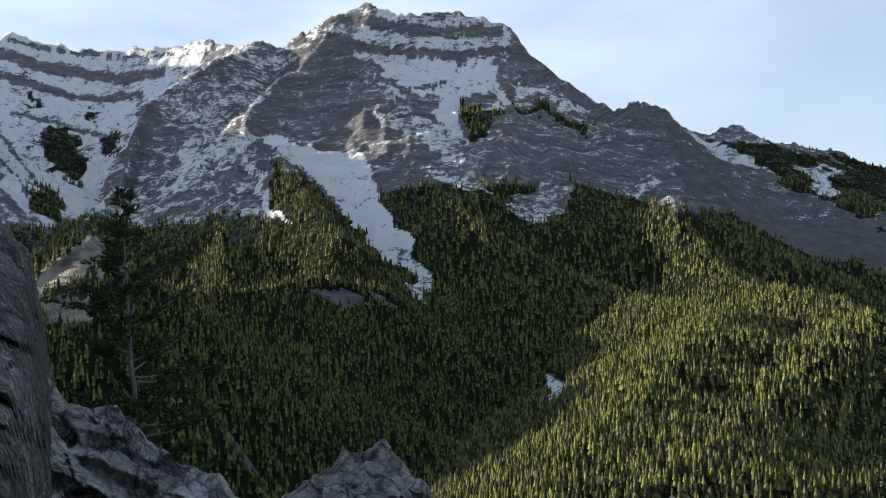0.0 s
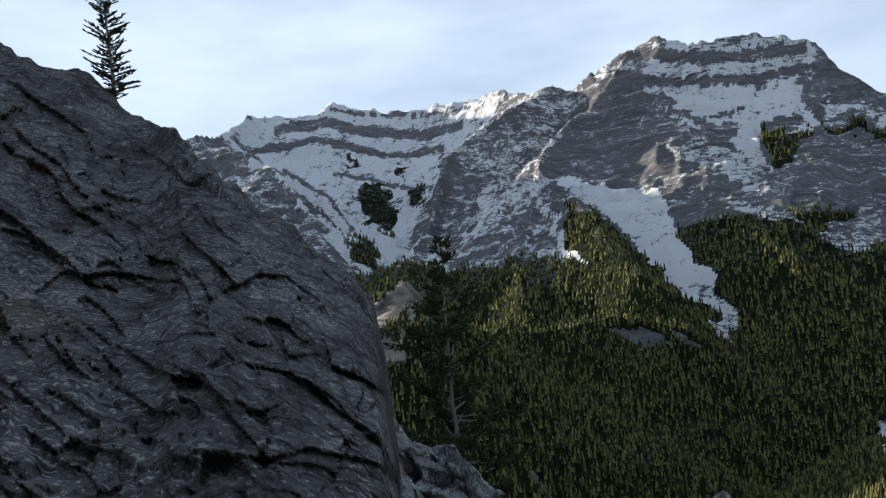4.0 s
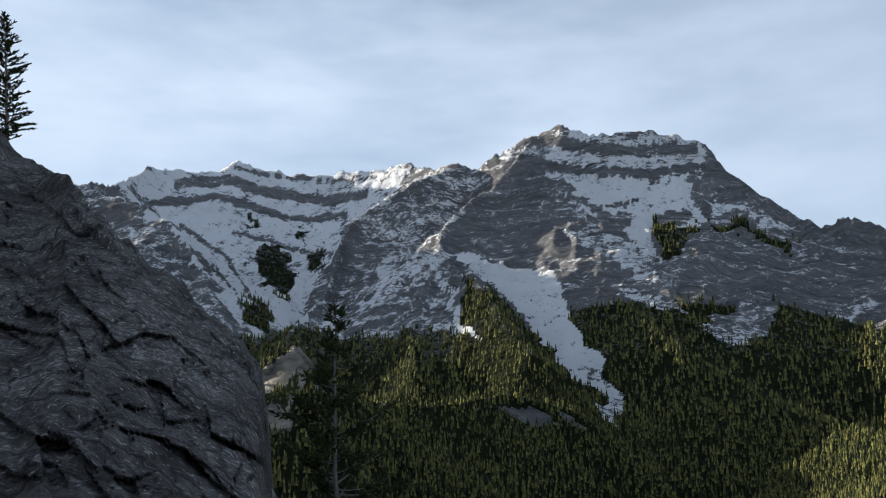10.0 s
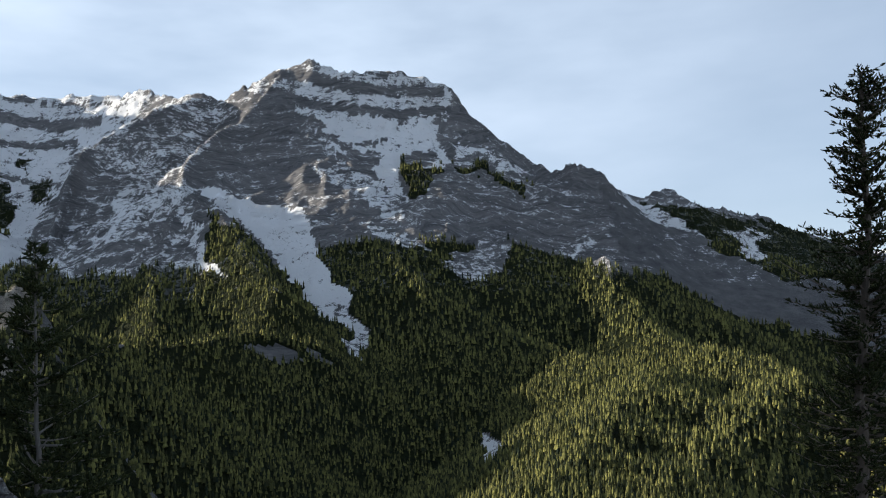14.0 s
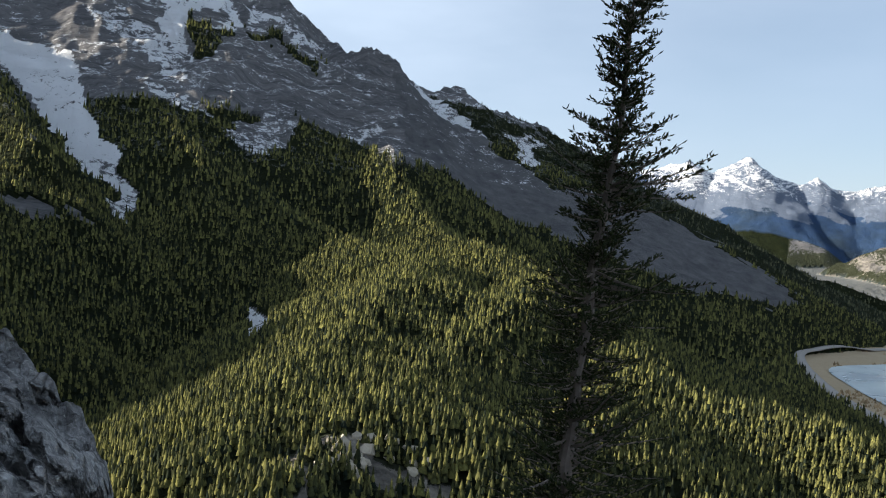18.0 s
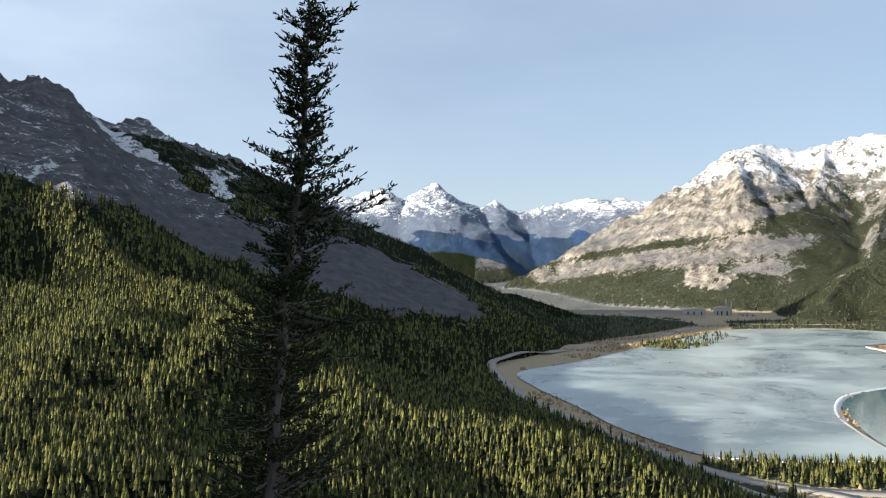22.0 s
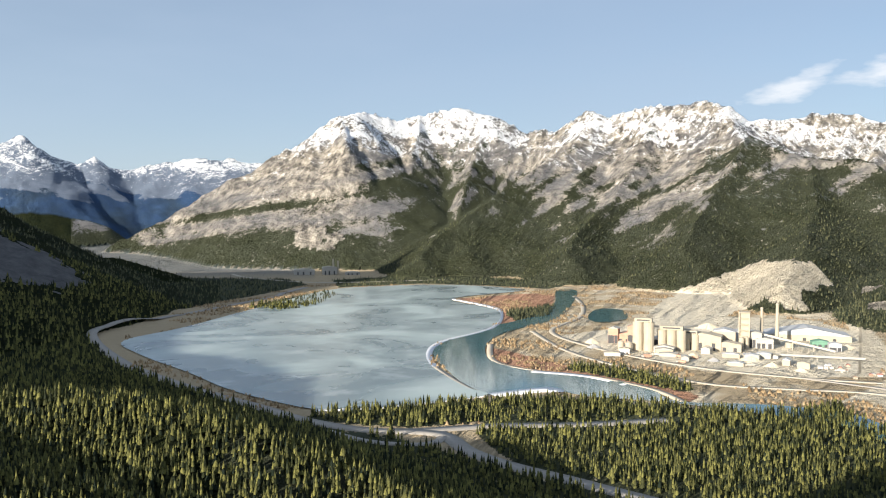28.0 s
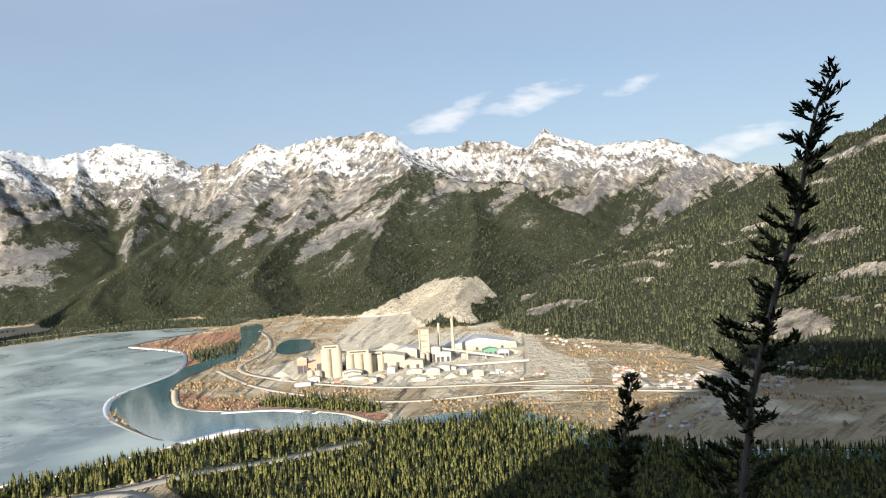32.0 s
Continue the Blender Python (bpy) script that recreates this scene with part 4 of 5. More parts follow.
asphalt = plain("asphalt", (0.27, 0.25, 0.225), 0.85, 0.3, 0.2)
gravel_mat = plain("gravel_road", (0.36, 0.32, 0.26), 0.9, 0.3, 0.25)
bank_snow = plain("shore_snow", (0.74, 0.74, 0.75), 0.7, 0.15, 0.15)
bank_sand = plain("shore_sand", (0.50, 0.42, 0.32), 0.9, 0.2, 0.2)
ROADS = [
    ("highway", [(2600, 1790), (2354, 1717), (2221, 1665), (1663, 1568), (1369, 1488), (1265, 1392), (1095, 1131), (995, 912), (935, 735), (890, 601), (893, 490), (975, 385), (1022, 300), (1100, 200)], 16, asphalt, "pale asphalt highway curving round the frozen lake"),
    ("slip_road", [(893, 490), (905, 430), (854, 372), (823, 313), (803, 245), (788, 196), (760, 100)], 17, asphalt, "pale asphalt slip road through the woods"),
    ("slip_road", [(925, 440), (880, 420), (850, 440), (840, 500), (860, 560)], 9, asphalt, "narrow asphalt ramp beside the woods"),
    ("works_road", [(1830, 640), (1601, 492), (1462, 347), (1372, 191), (1384, 68), (1402, -61), (1330, -300)], 9, gravel_mat, "pale gravel road past the cement works"),
    ("works_road", [(2700, 800), (2450, 700), (2150, 620), (1850, 600), (1650, 440), (1520, 240), (1490, 60), (1500, -60)], 10, gravel_mat, "pale gravel road past the cement works"),
    ("village_road", [(1490, 60), (1430, -120), (1390, -230), (1340, -420)], 8, asphalt, "grey village road"),
    ("village_road", [(1650, -190), (1500, -215), (1380, -230)], 7, asphalt, "grey village road"),
    ("village_road", [(1600, -255), (1480, -285), (1350, -310)], 7, asphalt, "grey village road"),
    ("village_road", [(1560, -340), (1440, -370), (1330, -395)], 7, asphalt, "grey village road"),
    ("valley_road", [(3050, 2500), (2900, 2291), (2804, 1936), (2910, 1739), (3200, 1500)], 12, gravel_mat, "pale road across the far valley"),
]
for kind, pts, width, mat, label in ROADS:
    tagged(new(kind, ribbon(kind, pts, width, mat)), label, "road", kind="structure")
SHORES = [
    ("shore", [(2440, 1124), (2300, 950), (2180, 860), (1854, 750), (1593, 757), (1447, 718), (1314, 643), (1240, 580)], 16, bank_snow, "white ice rim along the brown spit"),
    ("shore", [(1132, 470), (1015, 552), (973, 599), (947, 636)], 10, bank_snow, "white ice rim along the lake"),
    ("dam", [(1310, 635), (1240, 575), (1181, 520), (1128, 462)], 7, gravel_mat, "low stone dam between the lake and the river"),
    ("shore", [(1600, 650), (1414, 566), (1354, 460), (1347, 366), (1288, 258), (1218, 200)], 9, bank_sand, "pale sandy river bank"),
    ("shore", [(1345, 470), (1345, 380), (1305, 300)], 14, bank_snow, "white ice shelf on the river bank"),
    ("shore", [(1139, 460), (1215, 400), (1200, 380)], 20, bank_snow, "white ice shelf on the river bank"),
    ("shore", [(2597, 1650), (2780, 1560), (2911, 1445), (2945, 1214), (2850, 1020)], 10, bank_sand, "pale sandy shore of the lake"),
    ("shore", [(1154, -62), (1062, -118), (1003, -185), (968, -300), (938, -400)], 9, bank_snow, "white ice shelf on the river bank"),
]
for kind, pts, width, mat, label in SHORES:
    tagged(new(kind, ribbon(kind, pts, width, mat, 1.3 if kind == "dam" else 1.1, thick=2.5)), label, "shore", kind="structure")

# ---- woods: thousands of small conifers ----
m = Nodes("conifer_needles")
island = m.node("NewGeometry").outputs["Random Per Island"]
needle = m.mix(m.math("POWER", island, 1.4), (0.017, 0.024, 0.018), (0.24, 0.23, 0.074))
needle = m.mix(m.ramp(m.noise(1.6, 3), (0.35, 0), (0.7, 1)), m.mix(0.45, needle, (0.008, 0.013, 0.008)), needle)
conifer_mat = m.done(needle, 0.85, m.bump(m.noise(1.2, 4), 0.6, 0.8), Specular_IOR_Level=0.02)


# haze over the far woods painted in as a greyer, duller green
m = Nodes("hazed_needles")
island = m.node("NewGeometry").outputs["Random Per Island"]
hazed_mat = m.done(m.mix(m.math("POWER", island, 1.4), (0.022, 0.030, 0.022), (0.12, 0.12, 0.065)), 0.85, m.bump(m.noise(0.6, 4), 0.6, 0.8), Specular_IOR_Level=0.02)


def conifers(x, y, z, h, tiers, sides, spread=0.17):
    """Cone-tiered trees joined into one mesh: vertices and triangles."""
    n = len(x)
    out_v, out_f, base = [], [], 0
    gen = np.random.default_rng(len(x))
    for k in range(tiers):
        low, top = k / tiers * 0.86 + 0.06, min(1.0, (k + 1) / tiers * 0.86 + 0.22)
        if k == tiers - 1:
            top = 1.0
        rad = h * spread * (1 - low) ** 0.8
        ang = np.linspace(0, 2 * np.pi, sides, endpoint=False)[None, :] + gen.uniform(0, 6.28, (n, 1))
        jit = gen.uniform(0.65, 1.3, (n, sides))
        vx = x[:, None] + np.cos(ang) * rad[:, None] * jit
        vy = y[:, None] + np.sin(ang) * rad[:, None] * jit
        vz = (z + h * low)[:, None] + gen.uniform(-0.05, 0.05, (n, sides)) * h[:, None]
        tip = np.stack([x, y, z + h * top], -1)[:, None, :]
        v = np.concatenate([np.stack([vx, vy, vz], -1), tip], 1)
        idx = np.arange(n)[:, None] * (sides + 1)
        i = np.arange(sides)[None, :]
        f = np.stack([idx + i, idx + (i + 1) % sides, idx + sides + 0 * i], -1).reshape(-1, 3) + base
        out_v.append(v.reshape(-1, 3))
        out_f.append(f)
        base += n * (sides + 1)
    return np.concatenate(out_v), np.concatenate(out_f)


def sample(field, x, y):
    """Value of a ground field at plan points."""
    r, a = np.hypot(x, y), np.degrees(np.arctan2(-x, y))
    i = np.clip(np.searchsorted(RR, r), 1, len(RR) - 1)
    i = np.where(np.abs(RR[i] - r) < np.abs(RR[i - 1] - r), i, i - 1)
    j = np.clip(np.round((a + 118) / 0.16).astype(int), 0, len(az_seen) - 1)
    return field[i, j]


road_xy = np.concatenate([np.array(smooth_loop(p, 4, False)) * K for _, p, *_ in ROADS[:5]])


def road_gap(x, y):
    """Distance to the nearest road."""
    best = np.full(len(x), 1e9)
    for px, py in road_xy:
        best = np.minimum(best, (x - px) ** 2 + (y - py) ** 2)
    return np.sqrt(best)


hidden = np.maximum.accumulate(eld, axis=0)


def scatter(count, r0, r1, az0, az1, seed):
    gen = np.random.default_rng(seed)
    r = np.sqrt(gen.uniform(r0 * r0, r1 * r1, count))
    a = np.radians(gen.uniform(az0, az1, count))
    x, y = -np.sin(a) * r, np.cos(a) * r
    f = sample(forest, x, y) + (fbm(x, y, 25, 2, 201) - 0.5) * 0.7
    z = sample(gz, x, y)
    ok = (f > 0.45) & (road_gap(x, y) > 16) & (np.degrees(np.arctan2(z + 14, r)) > sample(hidden, x, y) - 0.35)
    return x[ok], y[ok], z[ok], gen


def woods(name, label, count, r0, r1, az0, az1, seed, tall, tiers, sides, spread=0.17, mat=conifer_mat):
    x, y, z, gen = scatter(count, r0, r1, az0, az1, seed)
    clump = fbm(x, y, 60, 3, 301)
    h = tall * gen.uniform(0.55, 1.25, len(x)) * (0.7 + 0.6 * clump)
    v, f = conifers(x, y, z - 0.4, h, tiers, sides, spread)
    tagged(new(name, mesh_from(name, v, f, mat, smooth=False)), label, "woods", kind="stuff")
    return len(x)


woods("near_woods", "dense dark green conifer woods on the slope", 30000, 170, 520, -118, 30, 1, 9, 3, 6)
woods("spur_woods", "sunlit conifer woods on the spur and bench", 56000, 500, 1150, -118, 34, 2, 11, 3, 5)
woods("mountain_woods", "dark conifer woods on the mountain foot", 30000, 1150, 1950, -60, 34, 3, 13, 2, 5, 0.2)
woods("valley_woods", "muted green conifer woods beyond the river", 22000, 1150, 1950, -118, -60, 5, 11, 2, 5, 0.2, hazed_mat)
woods("far_woods", "far dark conifer woods", 46000, 1950, 3300, -118, 30, 4, 8.5, 1, 5, 0.24, hazed_mat)

# bare brown brush on the valley floor
m = Nodes("bare_brush")
island = m.node("NewGeometry").outputs["Random Per Island"]
brush_mat = m.done(m.mix(island, (0.15, 0.10, 0.055), (0.40, 0.29, 0.17)), 0.95, Specular_IOR_Level=0.05)
bg_ = np.random.default_rng(17)
br, ba = np.sqrt(bg_.uniform(800 ** 2, 2500 ** 2, 60000)), np.radians(bg_.uniform(-112, -44, 60000))
bx, by = -np.sin(ba) * br, np.cos(ba) * br
wet = inside(bx / K, by / K, LAKE) | inside(bx / K, by / K, RIVER) | inside(bx / K, by / K, POND)
ok = ~wet & ~inside(bx / K, by / K, CREEK) & (sample(over, bx, by) < 4) & (sample(forest, bx, by) < 0.5) & (fbm(bx, by, 70, 3, 401) > 0.5 + 0.40 * sample(gravel, bx, by)) & (road_gap(bx, by) > 9)
bx, by = bx[ok], by[ok]
bv, bf = conifers(bx, by, sample(gz, bx, by) - 0.3, bg_.uniform(2.0, 5.5, len(bx)), 1, 5, 0.5)
tagged(new("brush", mesh_from("brush", bv, bf, brush_mat, smooth=False)), "bare brown brush on the valley floor", "brush", kind="stuff")

# ---- cement works, village ----
concrete = plain("pale_concrete", (0.40, 0.35, 0.27), 0.85, 0.12, 0.18)
whitewash = plain("white_cladding", (0.38, 0.36, 0.32), 0.7, 0.1, 0.12)
roofgrey = plain("grey_roof", (0.42, 0.42, 0.42), 0.6, 0.2, 0.2)
# for openings and the open shed this dark colour stands for inner shade
near_black = plain("dark_opening", (0.05, 0.05, 0.055), 0.7, 0.3, 0.3)
redsteel = plain("red_steel", (0.42, 0.24, 0.17), 0.7, 0.2, 0.3)
greensteel = plain("green_cladding", (0.12, 0.25, 0.18), 0.7, 0.2, 0.2)


def part(name, bm, mat, parent, label=""):
    me = bpy.data.meshes.new(name)
    bm.to_mesh(me)
    bm.free()
    me.materials.append(mat)
    ob = new(name, me)
    ob.parent = parent
    if label:
        ob["label"] = label
    return ob


def thing(name, x, y, z, turn, label, category, group=""):
    ob = new(name)
    ob.matrix_world = pose(x, y, z, 0, 0, turn)
    return tagged(ob, label, category, group)


def box(bm, x0, y0, z0, x1, y1, z1, bevel=0.0):
    out = bmesh.ops.create_cube(bm, size=1.0)
    for v in out["verts"]:
        v.co = ((x0 + x1) / 2 + v.co.x * (x1 - x0), (y0 + y1) / 2 + v.co.y * (y1 - y0), (z0 + z1) / 2 + v.co.z * (z1 - z0))
    if bevel:
        bmesh.ops.bevel(bm, geom=list({e for v in out["verts"] for e in v.link_edges}), offset=bevel, segments=1, affect="EDGES")
    return bm


def tube(bm, r0, r1, z0, z1, x=0.0, y=0.0, sides=16):
    out = bmesh.ops.create_cone(bm, cap_ends=True, segments=sides, radius1=r0, radius2=r1, depth=z1 - z0)
    bmesh.ops.translate(bm, verts=out["verts"], vec=(x, y, (z0 + z1) / 2))
    return bm


def beam(bm, a, b, w):
    """A square bar from a to b."""
    a, b = Vector(a), Vector(b)
    out = bmesh.ops.create_cube(bm, size=1.0)
    turn = (b - a).to_track_quat("Z", "Y").to_matrix().to_4x4()
    for v in out["verts"]:
        v.co = (a + b) / 2 + turn @ Vector((v.co.x * w, v.co.y * w, v.co.z * (b - a).length))
    return bm


def gable(bm, w, d, z0, z1, over=0.4):
    """A ridged roof of thickness over a w x d plan."""
    w, d = w / 2 + over, d / 2 + over
    v = [bm.verts.new(p) for p in ((-w, -d, z0), (w, -d, z0), (w, d, z0), (-w, d, z0), (-w, 0, z1), (w, 0, z1))]
    for f in ((0, 1, 5, 4), (2, 3, 4, 5), (0, 4, 3), (1, 2, 5), (3, 2, 1, 0)):
        bm.faces.new([v[i] for i in f])
    return bm


def at_works(u, w):
    """A plan point of the works."""
    x, y = u * K, w * K
    return x, y, ground_at(x, y) - 0.5


TURN = 4.0


def silo_block(u, w, count, radius, height, label):
    x, y, z = at_works(u, w)
    ob = thing("silo_block", x, y, z, TURN, label, "silo", "silos of the works")
    for i in range(count):
        bm = tube(bmesh.new(), radius, radius, 0, height, 0, (i - (count - 1) / 2) * radius * 2.05)
        part("silo", bm, concrete, ob)
    part("head_house", box(bmesh.new(), -radius * 0.7, -count * radius * 0.8, height, radius * 0.7, count * radius * 0.8, height + 6, 0.3), concrete, ob)
    part("gallery_opening", box(bmesh.new(), -radius * 0.7 - 0.3, -count * radius * 0.6, height + 2, -radius * 0.7 + 0.2, count * radius * 0.6, height + 4), near_black, ob)


def hall(u, w, sx, sy, h, roof_h, mat, roof_mat, label, turn=TURN, opening=True):
    x, y, z = at_works(u, w)
    ob = thing("industrial_hall", x, y, z, turn, label, "hall", "halls of the works")
    part("wall", box(bmesh.new(), -sx / 2, -sy / 2, 0, sx / 2, sy / 2, h, 0.2), mat, ob)
    part("roof", gable(bmesh.new(), sx, sy, h, h + roof_h, 0.6), roof_mat, ob)
    if opening:
        for k in (-0.3, 0.05, 0.32):
            part("gate", box(bmesh.new(), -sx / 2 - 0.25, sy * k - 2.5, 0, -sx / 2 + 0.2, sy * k + 2.5, h * 0.55), near_black, ob)


def chimney(u, w, r, h, label):
    x, y, z = at_works(u, w)
    ob = thing("chimney", x, y, z, 0, label, "chimney", "chimneys of the works")
    part("shaft", tube(bmesh.new(), r, r * 0.62, 0, h), concrete, ob)
    part("rim", tube(bmesh.new(), r * 0.74, r * 0.74, h - 2.2, h - 0.8), whitewash, ob)
    part("plinth", box(bmesh.new(), -r * 1.6, -r * 1.6, 0, r * 1.6, r * 1.6, 4, 0.3), concrete, ob)


def tower(u, w, s, h, label):
    x, y, z = at_works(u, w)
    ob = thing("preheater_tower", x, y, z, TURN, label, "tower")
    for sx in (-1, 1):
        for sy in (-1, 1):
            part("column", box(bmesh.new(), sx * s * 0.5 - 0.8, sy * s * 0.5 - 0.8, 0, sx * s * 0.5 + 0.8, sy * s * 0.5 + 0.8, h), concrete, ob)
    for k in range(6):
        part("deck", box(bmesh.new(), -s * 0.58, -s * 0.58, h * (k + 1) / 6 - 1, s * 0.58, s * 0.58, h * (k + 1) / 6), concrete, ob)
    for k in range(3):
        part("cyclone", tube(bmesh.new(), s * 0.12, s * 0.3, h * (0.1 + k * 0.3), h * (0.32 + k * 0.3)), whitewash, ob)
    part("cladding", box(bmesh.new(), -s * 0.3, -s * 0.54, 0, s * 0.56, s * 0.54, h * 0.97), concrete, ob)


def conveyor(a, b, za, zb, label):
    xa, ya, ga = at_works(*a)
    xb, yb, gb = at_works(*b)
    ob = thing("conveyor", xa, ya, ga, 0, label, "conveyor", "conveyors of the works")
    p, q = (0, 0, za), (xb - xa, yb - ya, gb - ga + zb)
    part("gallery", beam(bmesh.new(), p, q, 3.0), whitewash, ob)
    for t in (0.25, 0.5, 0.75):
        c = Vector(p).lerp(Vector(q), t)
        part("trestle", beam(bmesh.new(), (c.x, c.y, -2), (c.x, c.y, c.z), 1.2), concrete, ob)


silo_block(1665, 352, 2, 8, 44, "tall pale concrete silos with a flat head house")
silo_block(1690, 302, 3, 7, 32, "pale concrete silos beside the open shed")
silo_block(1720, 270, 2, 6, 24, "low pale concrete silos of the works")
hall(1745, 250, 40, 55, 22, 5, concrete, concrete, "large pale concrete mill hall with dark gates")
hall(1700, 330, 26, 22, 16, 4, near_black, roofgrey, "open shed between the silos, its inner shade built as dark walls")
hall(1790, 215, 30, 34, 26, 4, concrete, roofgrey, "pale concrete mill building with grey roof")
hall(1740, 205, 24, 44, 12, 3, concrete, concrete, "low pale concrete annexe of the mill")
hall(1900, 190, 40, 70, 14, 4, roofgrey, roofgrey, "long grey storage hall behind the mill")
tower(1800, 178, 15, 56, "tall pale preheater tower with stacked decks")
hall(1810, 158, 18, 20, 24, 2, whitewash, whitewash, "white filter house beside the tower")
hall(1812, 140, 22, 26, 15, 2, whitewash, whitewash, "white filter house below the chimneys")
chimney(1855, 150, 3.0, 60, "slender pale concrete chimney")
chimney(1871, 121, 3.4, 66, "slender pale concrete chimney, the taller one")
hall(1990, 70, 60, 130, 10, 12, concrete, roofgrey, "long low storage hall with grey roof and pale wall", 10)
hall(1880, 40, 20, 26, 9, 3, greensteel, greensteel, "small green metal shed on the yard", 10)
hall(1830, 12, 14, 18, 12, 2, roofgrey, roofgrey, "small grey shed at the end of the yard", 10)
hall(1760, 400, 30, 40, 14, 5, redsteel, redsteel, "rust-red steel process building", TURN)
hall(1730, 385, 16, 18, 30, 3, redsteel, redsteel, "tall rust-red steel process tower", TURN)
hall(1745, 430, 18, 16, 24, 3, redsteel, whitewash, "rust-red steel process building", TURN)
hall(1660, 310, 14, 30, 9, 3, whitewash, whitewash, "low white shed before the silos", TURN)
conveyor((1815, 165), (1800, 10), 24, 3, "long white inclined conveyor gallery")
conveyor((1670, 345), (1760, 240), 38, 27, "pale conveyor gallery over the silos")
conveyor((1700, 320), (1800, 270), 30, 30, "pale conveyor gallery behind the mill")
conveyor((1700, 120), (1720, -40), 4, 4, "low white pipe conveyor across the yard")
# the smaller works on the far shore
hall(3180, 2200, 30, 70, 18, 3, whitewash, whitewash, "long white shed of the far works", 40)
hall(3235, 2100, 30, 50, 26, 4, whitewash, whitewash, "white mill building of the far works", 40)
chimney(3250, 2090, 4, 55, "white chimney of the far works")
chimney(3258, 2070, 4, 48, "white chimney of the far works")
hall(3270, 2000, 20, 50, 10, 3, whitewash, whitewash, "low white shed of the far works", 40)



def stockpile(u, w, r, h, mat, label):
    x, y, z = at_works(u, w)
    bm = bmesh.new()
    bmesh.ops.create_cone(bm, cap_ends=True, segments=22, radius1=r, radius2=r * 0.08, depth=h)
    bmesh.ops.subdivide_edges(bm, edges=bm.edges[:], cuts=1)
    for v in bm.verts:
        n = noise.noise(Vector((v.co.x * 0.15 + u, v.co.y * 0.15, v.co.z * 0.2)))
        v.co.x, v.co.y, v.co.z = v.co.x * (1 + 0.3 * n), v.co.y * (1 + 0.3 * n), v.co.z * (1 + 0.15 * n) + h / 2
    me = bpy.data.meshes.new("stockpile")
    bm.to_mesh(me)
    bm.free()
    me.materials.append(mat)
    ob = new("stockpile", me)
    ob.location = (x, y, z)
    tagged(ob, label, "stockpile", "stockpiles of the works")


def tank(u, w, r, h, mat, label):
    x, y, z = at_works(u, w)
    ob = thing("storage_tank", x, y, z, 0, label, "tank", "tanks of the works")
    part("shell", tube(bmesh.new(), r, r, 0, h), mat, ob)
    part("cap", tube(bmesh.new(), r * 1.02, r * 0.2, h, h + r * 0.35), mat, ob)


def truck(u, w, turn, mat):
    x, y, z = at_works(u, w)
    ob = thing("truck", x, y, z + 0.9, turn, "pale lorry parked on the works yard", "truck", "lorries on the yard")
    part("trailer", box(bmesh.new(), -6, -1.25, 1.0, 4, 1.25, 3.9, 0.1), mat, ob)
    part("cab", box(bmesh.new(), 4.4, -1.2, 0.6, 6.8, 1.2, 3.2, 0.25), whitewash, ob)
    for px in (-4.5, -3.2, 3.0, 5.6):
        for py in (-1.1, 1.1):
            bm = bmesh.new()
            out = bmesh.ops.create_cone(bm, cap_ends=True, segments=12, radius1=0.5, radius2=0.5, depth=0.35)
            bmesh.ops.rotate(bm, verts=out["verts"], matrix=Matrix.Rotation(radians(90), 3, "X"))
            bmesh.ops.translate(bm, verts=out["verts"], vec=(px, py, 0.5))
            part("wheel", bm, near_black, ob)


sand_pile = plain("sand_pile", (0.58, 0.50, 0.37), 0.95, 0.3, 0.2)
grey_pile = plain("grey_pile", (0.36, 0.35, 0.34), 0.95, 0.3, 0.25)
gen = random.Random(5)
for u, w, r, h, mat, word in ((1620, 250, 14, 7, sand_pile, "tan"), (1600, 210, 10, 5, grey_pile, "grey"), (1640, 150, 16, 7, sand_pile, "tan"), (1590, 110, 12, 6, sand_pile, "tan"), (1950, 330, 26, 12, grey_pile, "grey"), (2030, 280, 30, 14, sand_pile, "tan"), (1900, 300, 20, 9, grey_pile, "grey"),
                              (1720, 470, 14, 7, sand_pile, "tan"), (1660, 450, 12, 6, grey_pile, "grey"), (1560, 60, 10, 5, sand_pile, "tan"), (1880, -10, 14, 6, sand_pile, "tan")):
    stockpile(u, w, r, h, mat, f"{word} heap of crushed stone on the yard")
for u, w, r, h in ((1640, 375, 5, 14), (1648, 392, 5, 14), (1770, 180, 4, 18), (1782, 172, 4, 18), (1835, 165, 5, 12), (1690, 235, 6, 10), (1835, 95, 6, 8)):
    tank(u, w, r, h, concrete, "round pale storage tank of the works")
for k in range(14):
    u, w = gen.uniform(1560, 1690), gen.uniform(40, 400)
    hall(u, w, gen.uniform(9, 18), gen.uniform(10, 26), gen.uniform(4, 9), gen.uniform(1, 2.5), gen.choice((concrete, whitewash, roofgrey)), gen.choice((roofgrey, whitewash, concrete)), "low shed on the works yard", gen.uniform(-10, 20), False)
for k in range(12):
    truck(gen.uniform(1540, 1640), gen.uniform(-20, 330), gen.uniform(60, 120), gen.choice((whitewash, concrete, redsteel)))

house_walls = [plain("wall_cream", (0.45, 0.40, 0.32), 0.8, 0.5, 0.15), plain("wall_white", (0.52, 0.50, 0.46), 0.8, 0.5, 0.1), plain("wall_brown", (0.33, 0.24, 0.17), 0.8, 0.5, 0.2)]
house_roofs = [plain("roof_grey", (0.30, 0.29, 0.29), 0.8, 0.5, 0.2), plain("roof_brown", (0.27, 0.19, 0.14), 0.8, 0.5, 0.2), plain("roof_red", (0.36, 0.17, 0.13), 0.8, 0.5, 0.2), plain("roof_snow", (0.50, 0.50, 0.50), 0.7, 0.5, 0.1)]
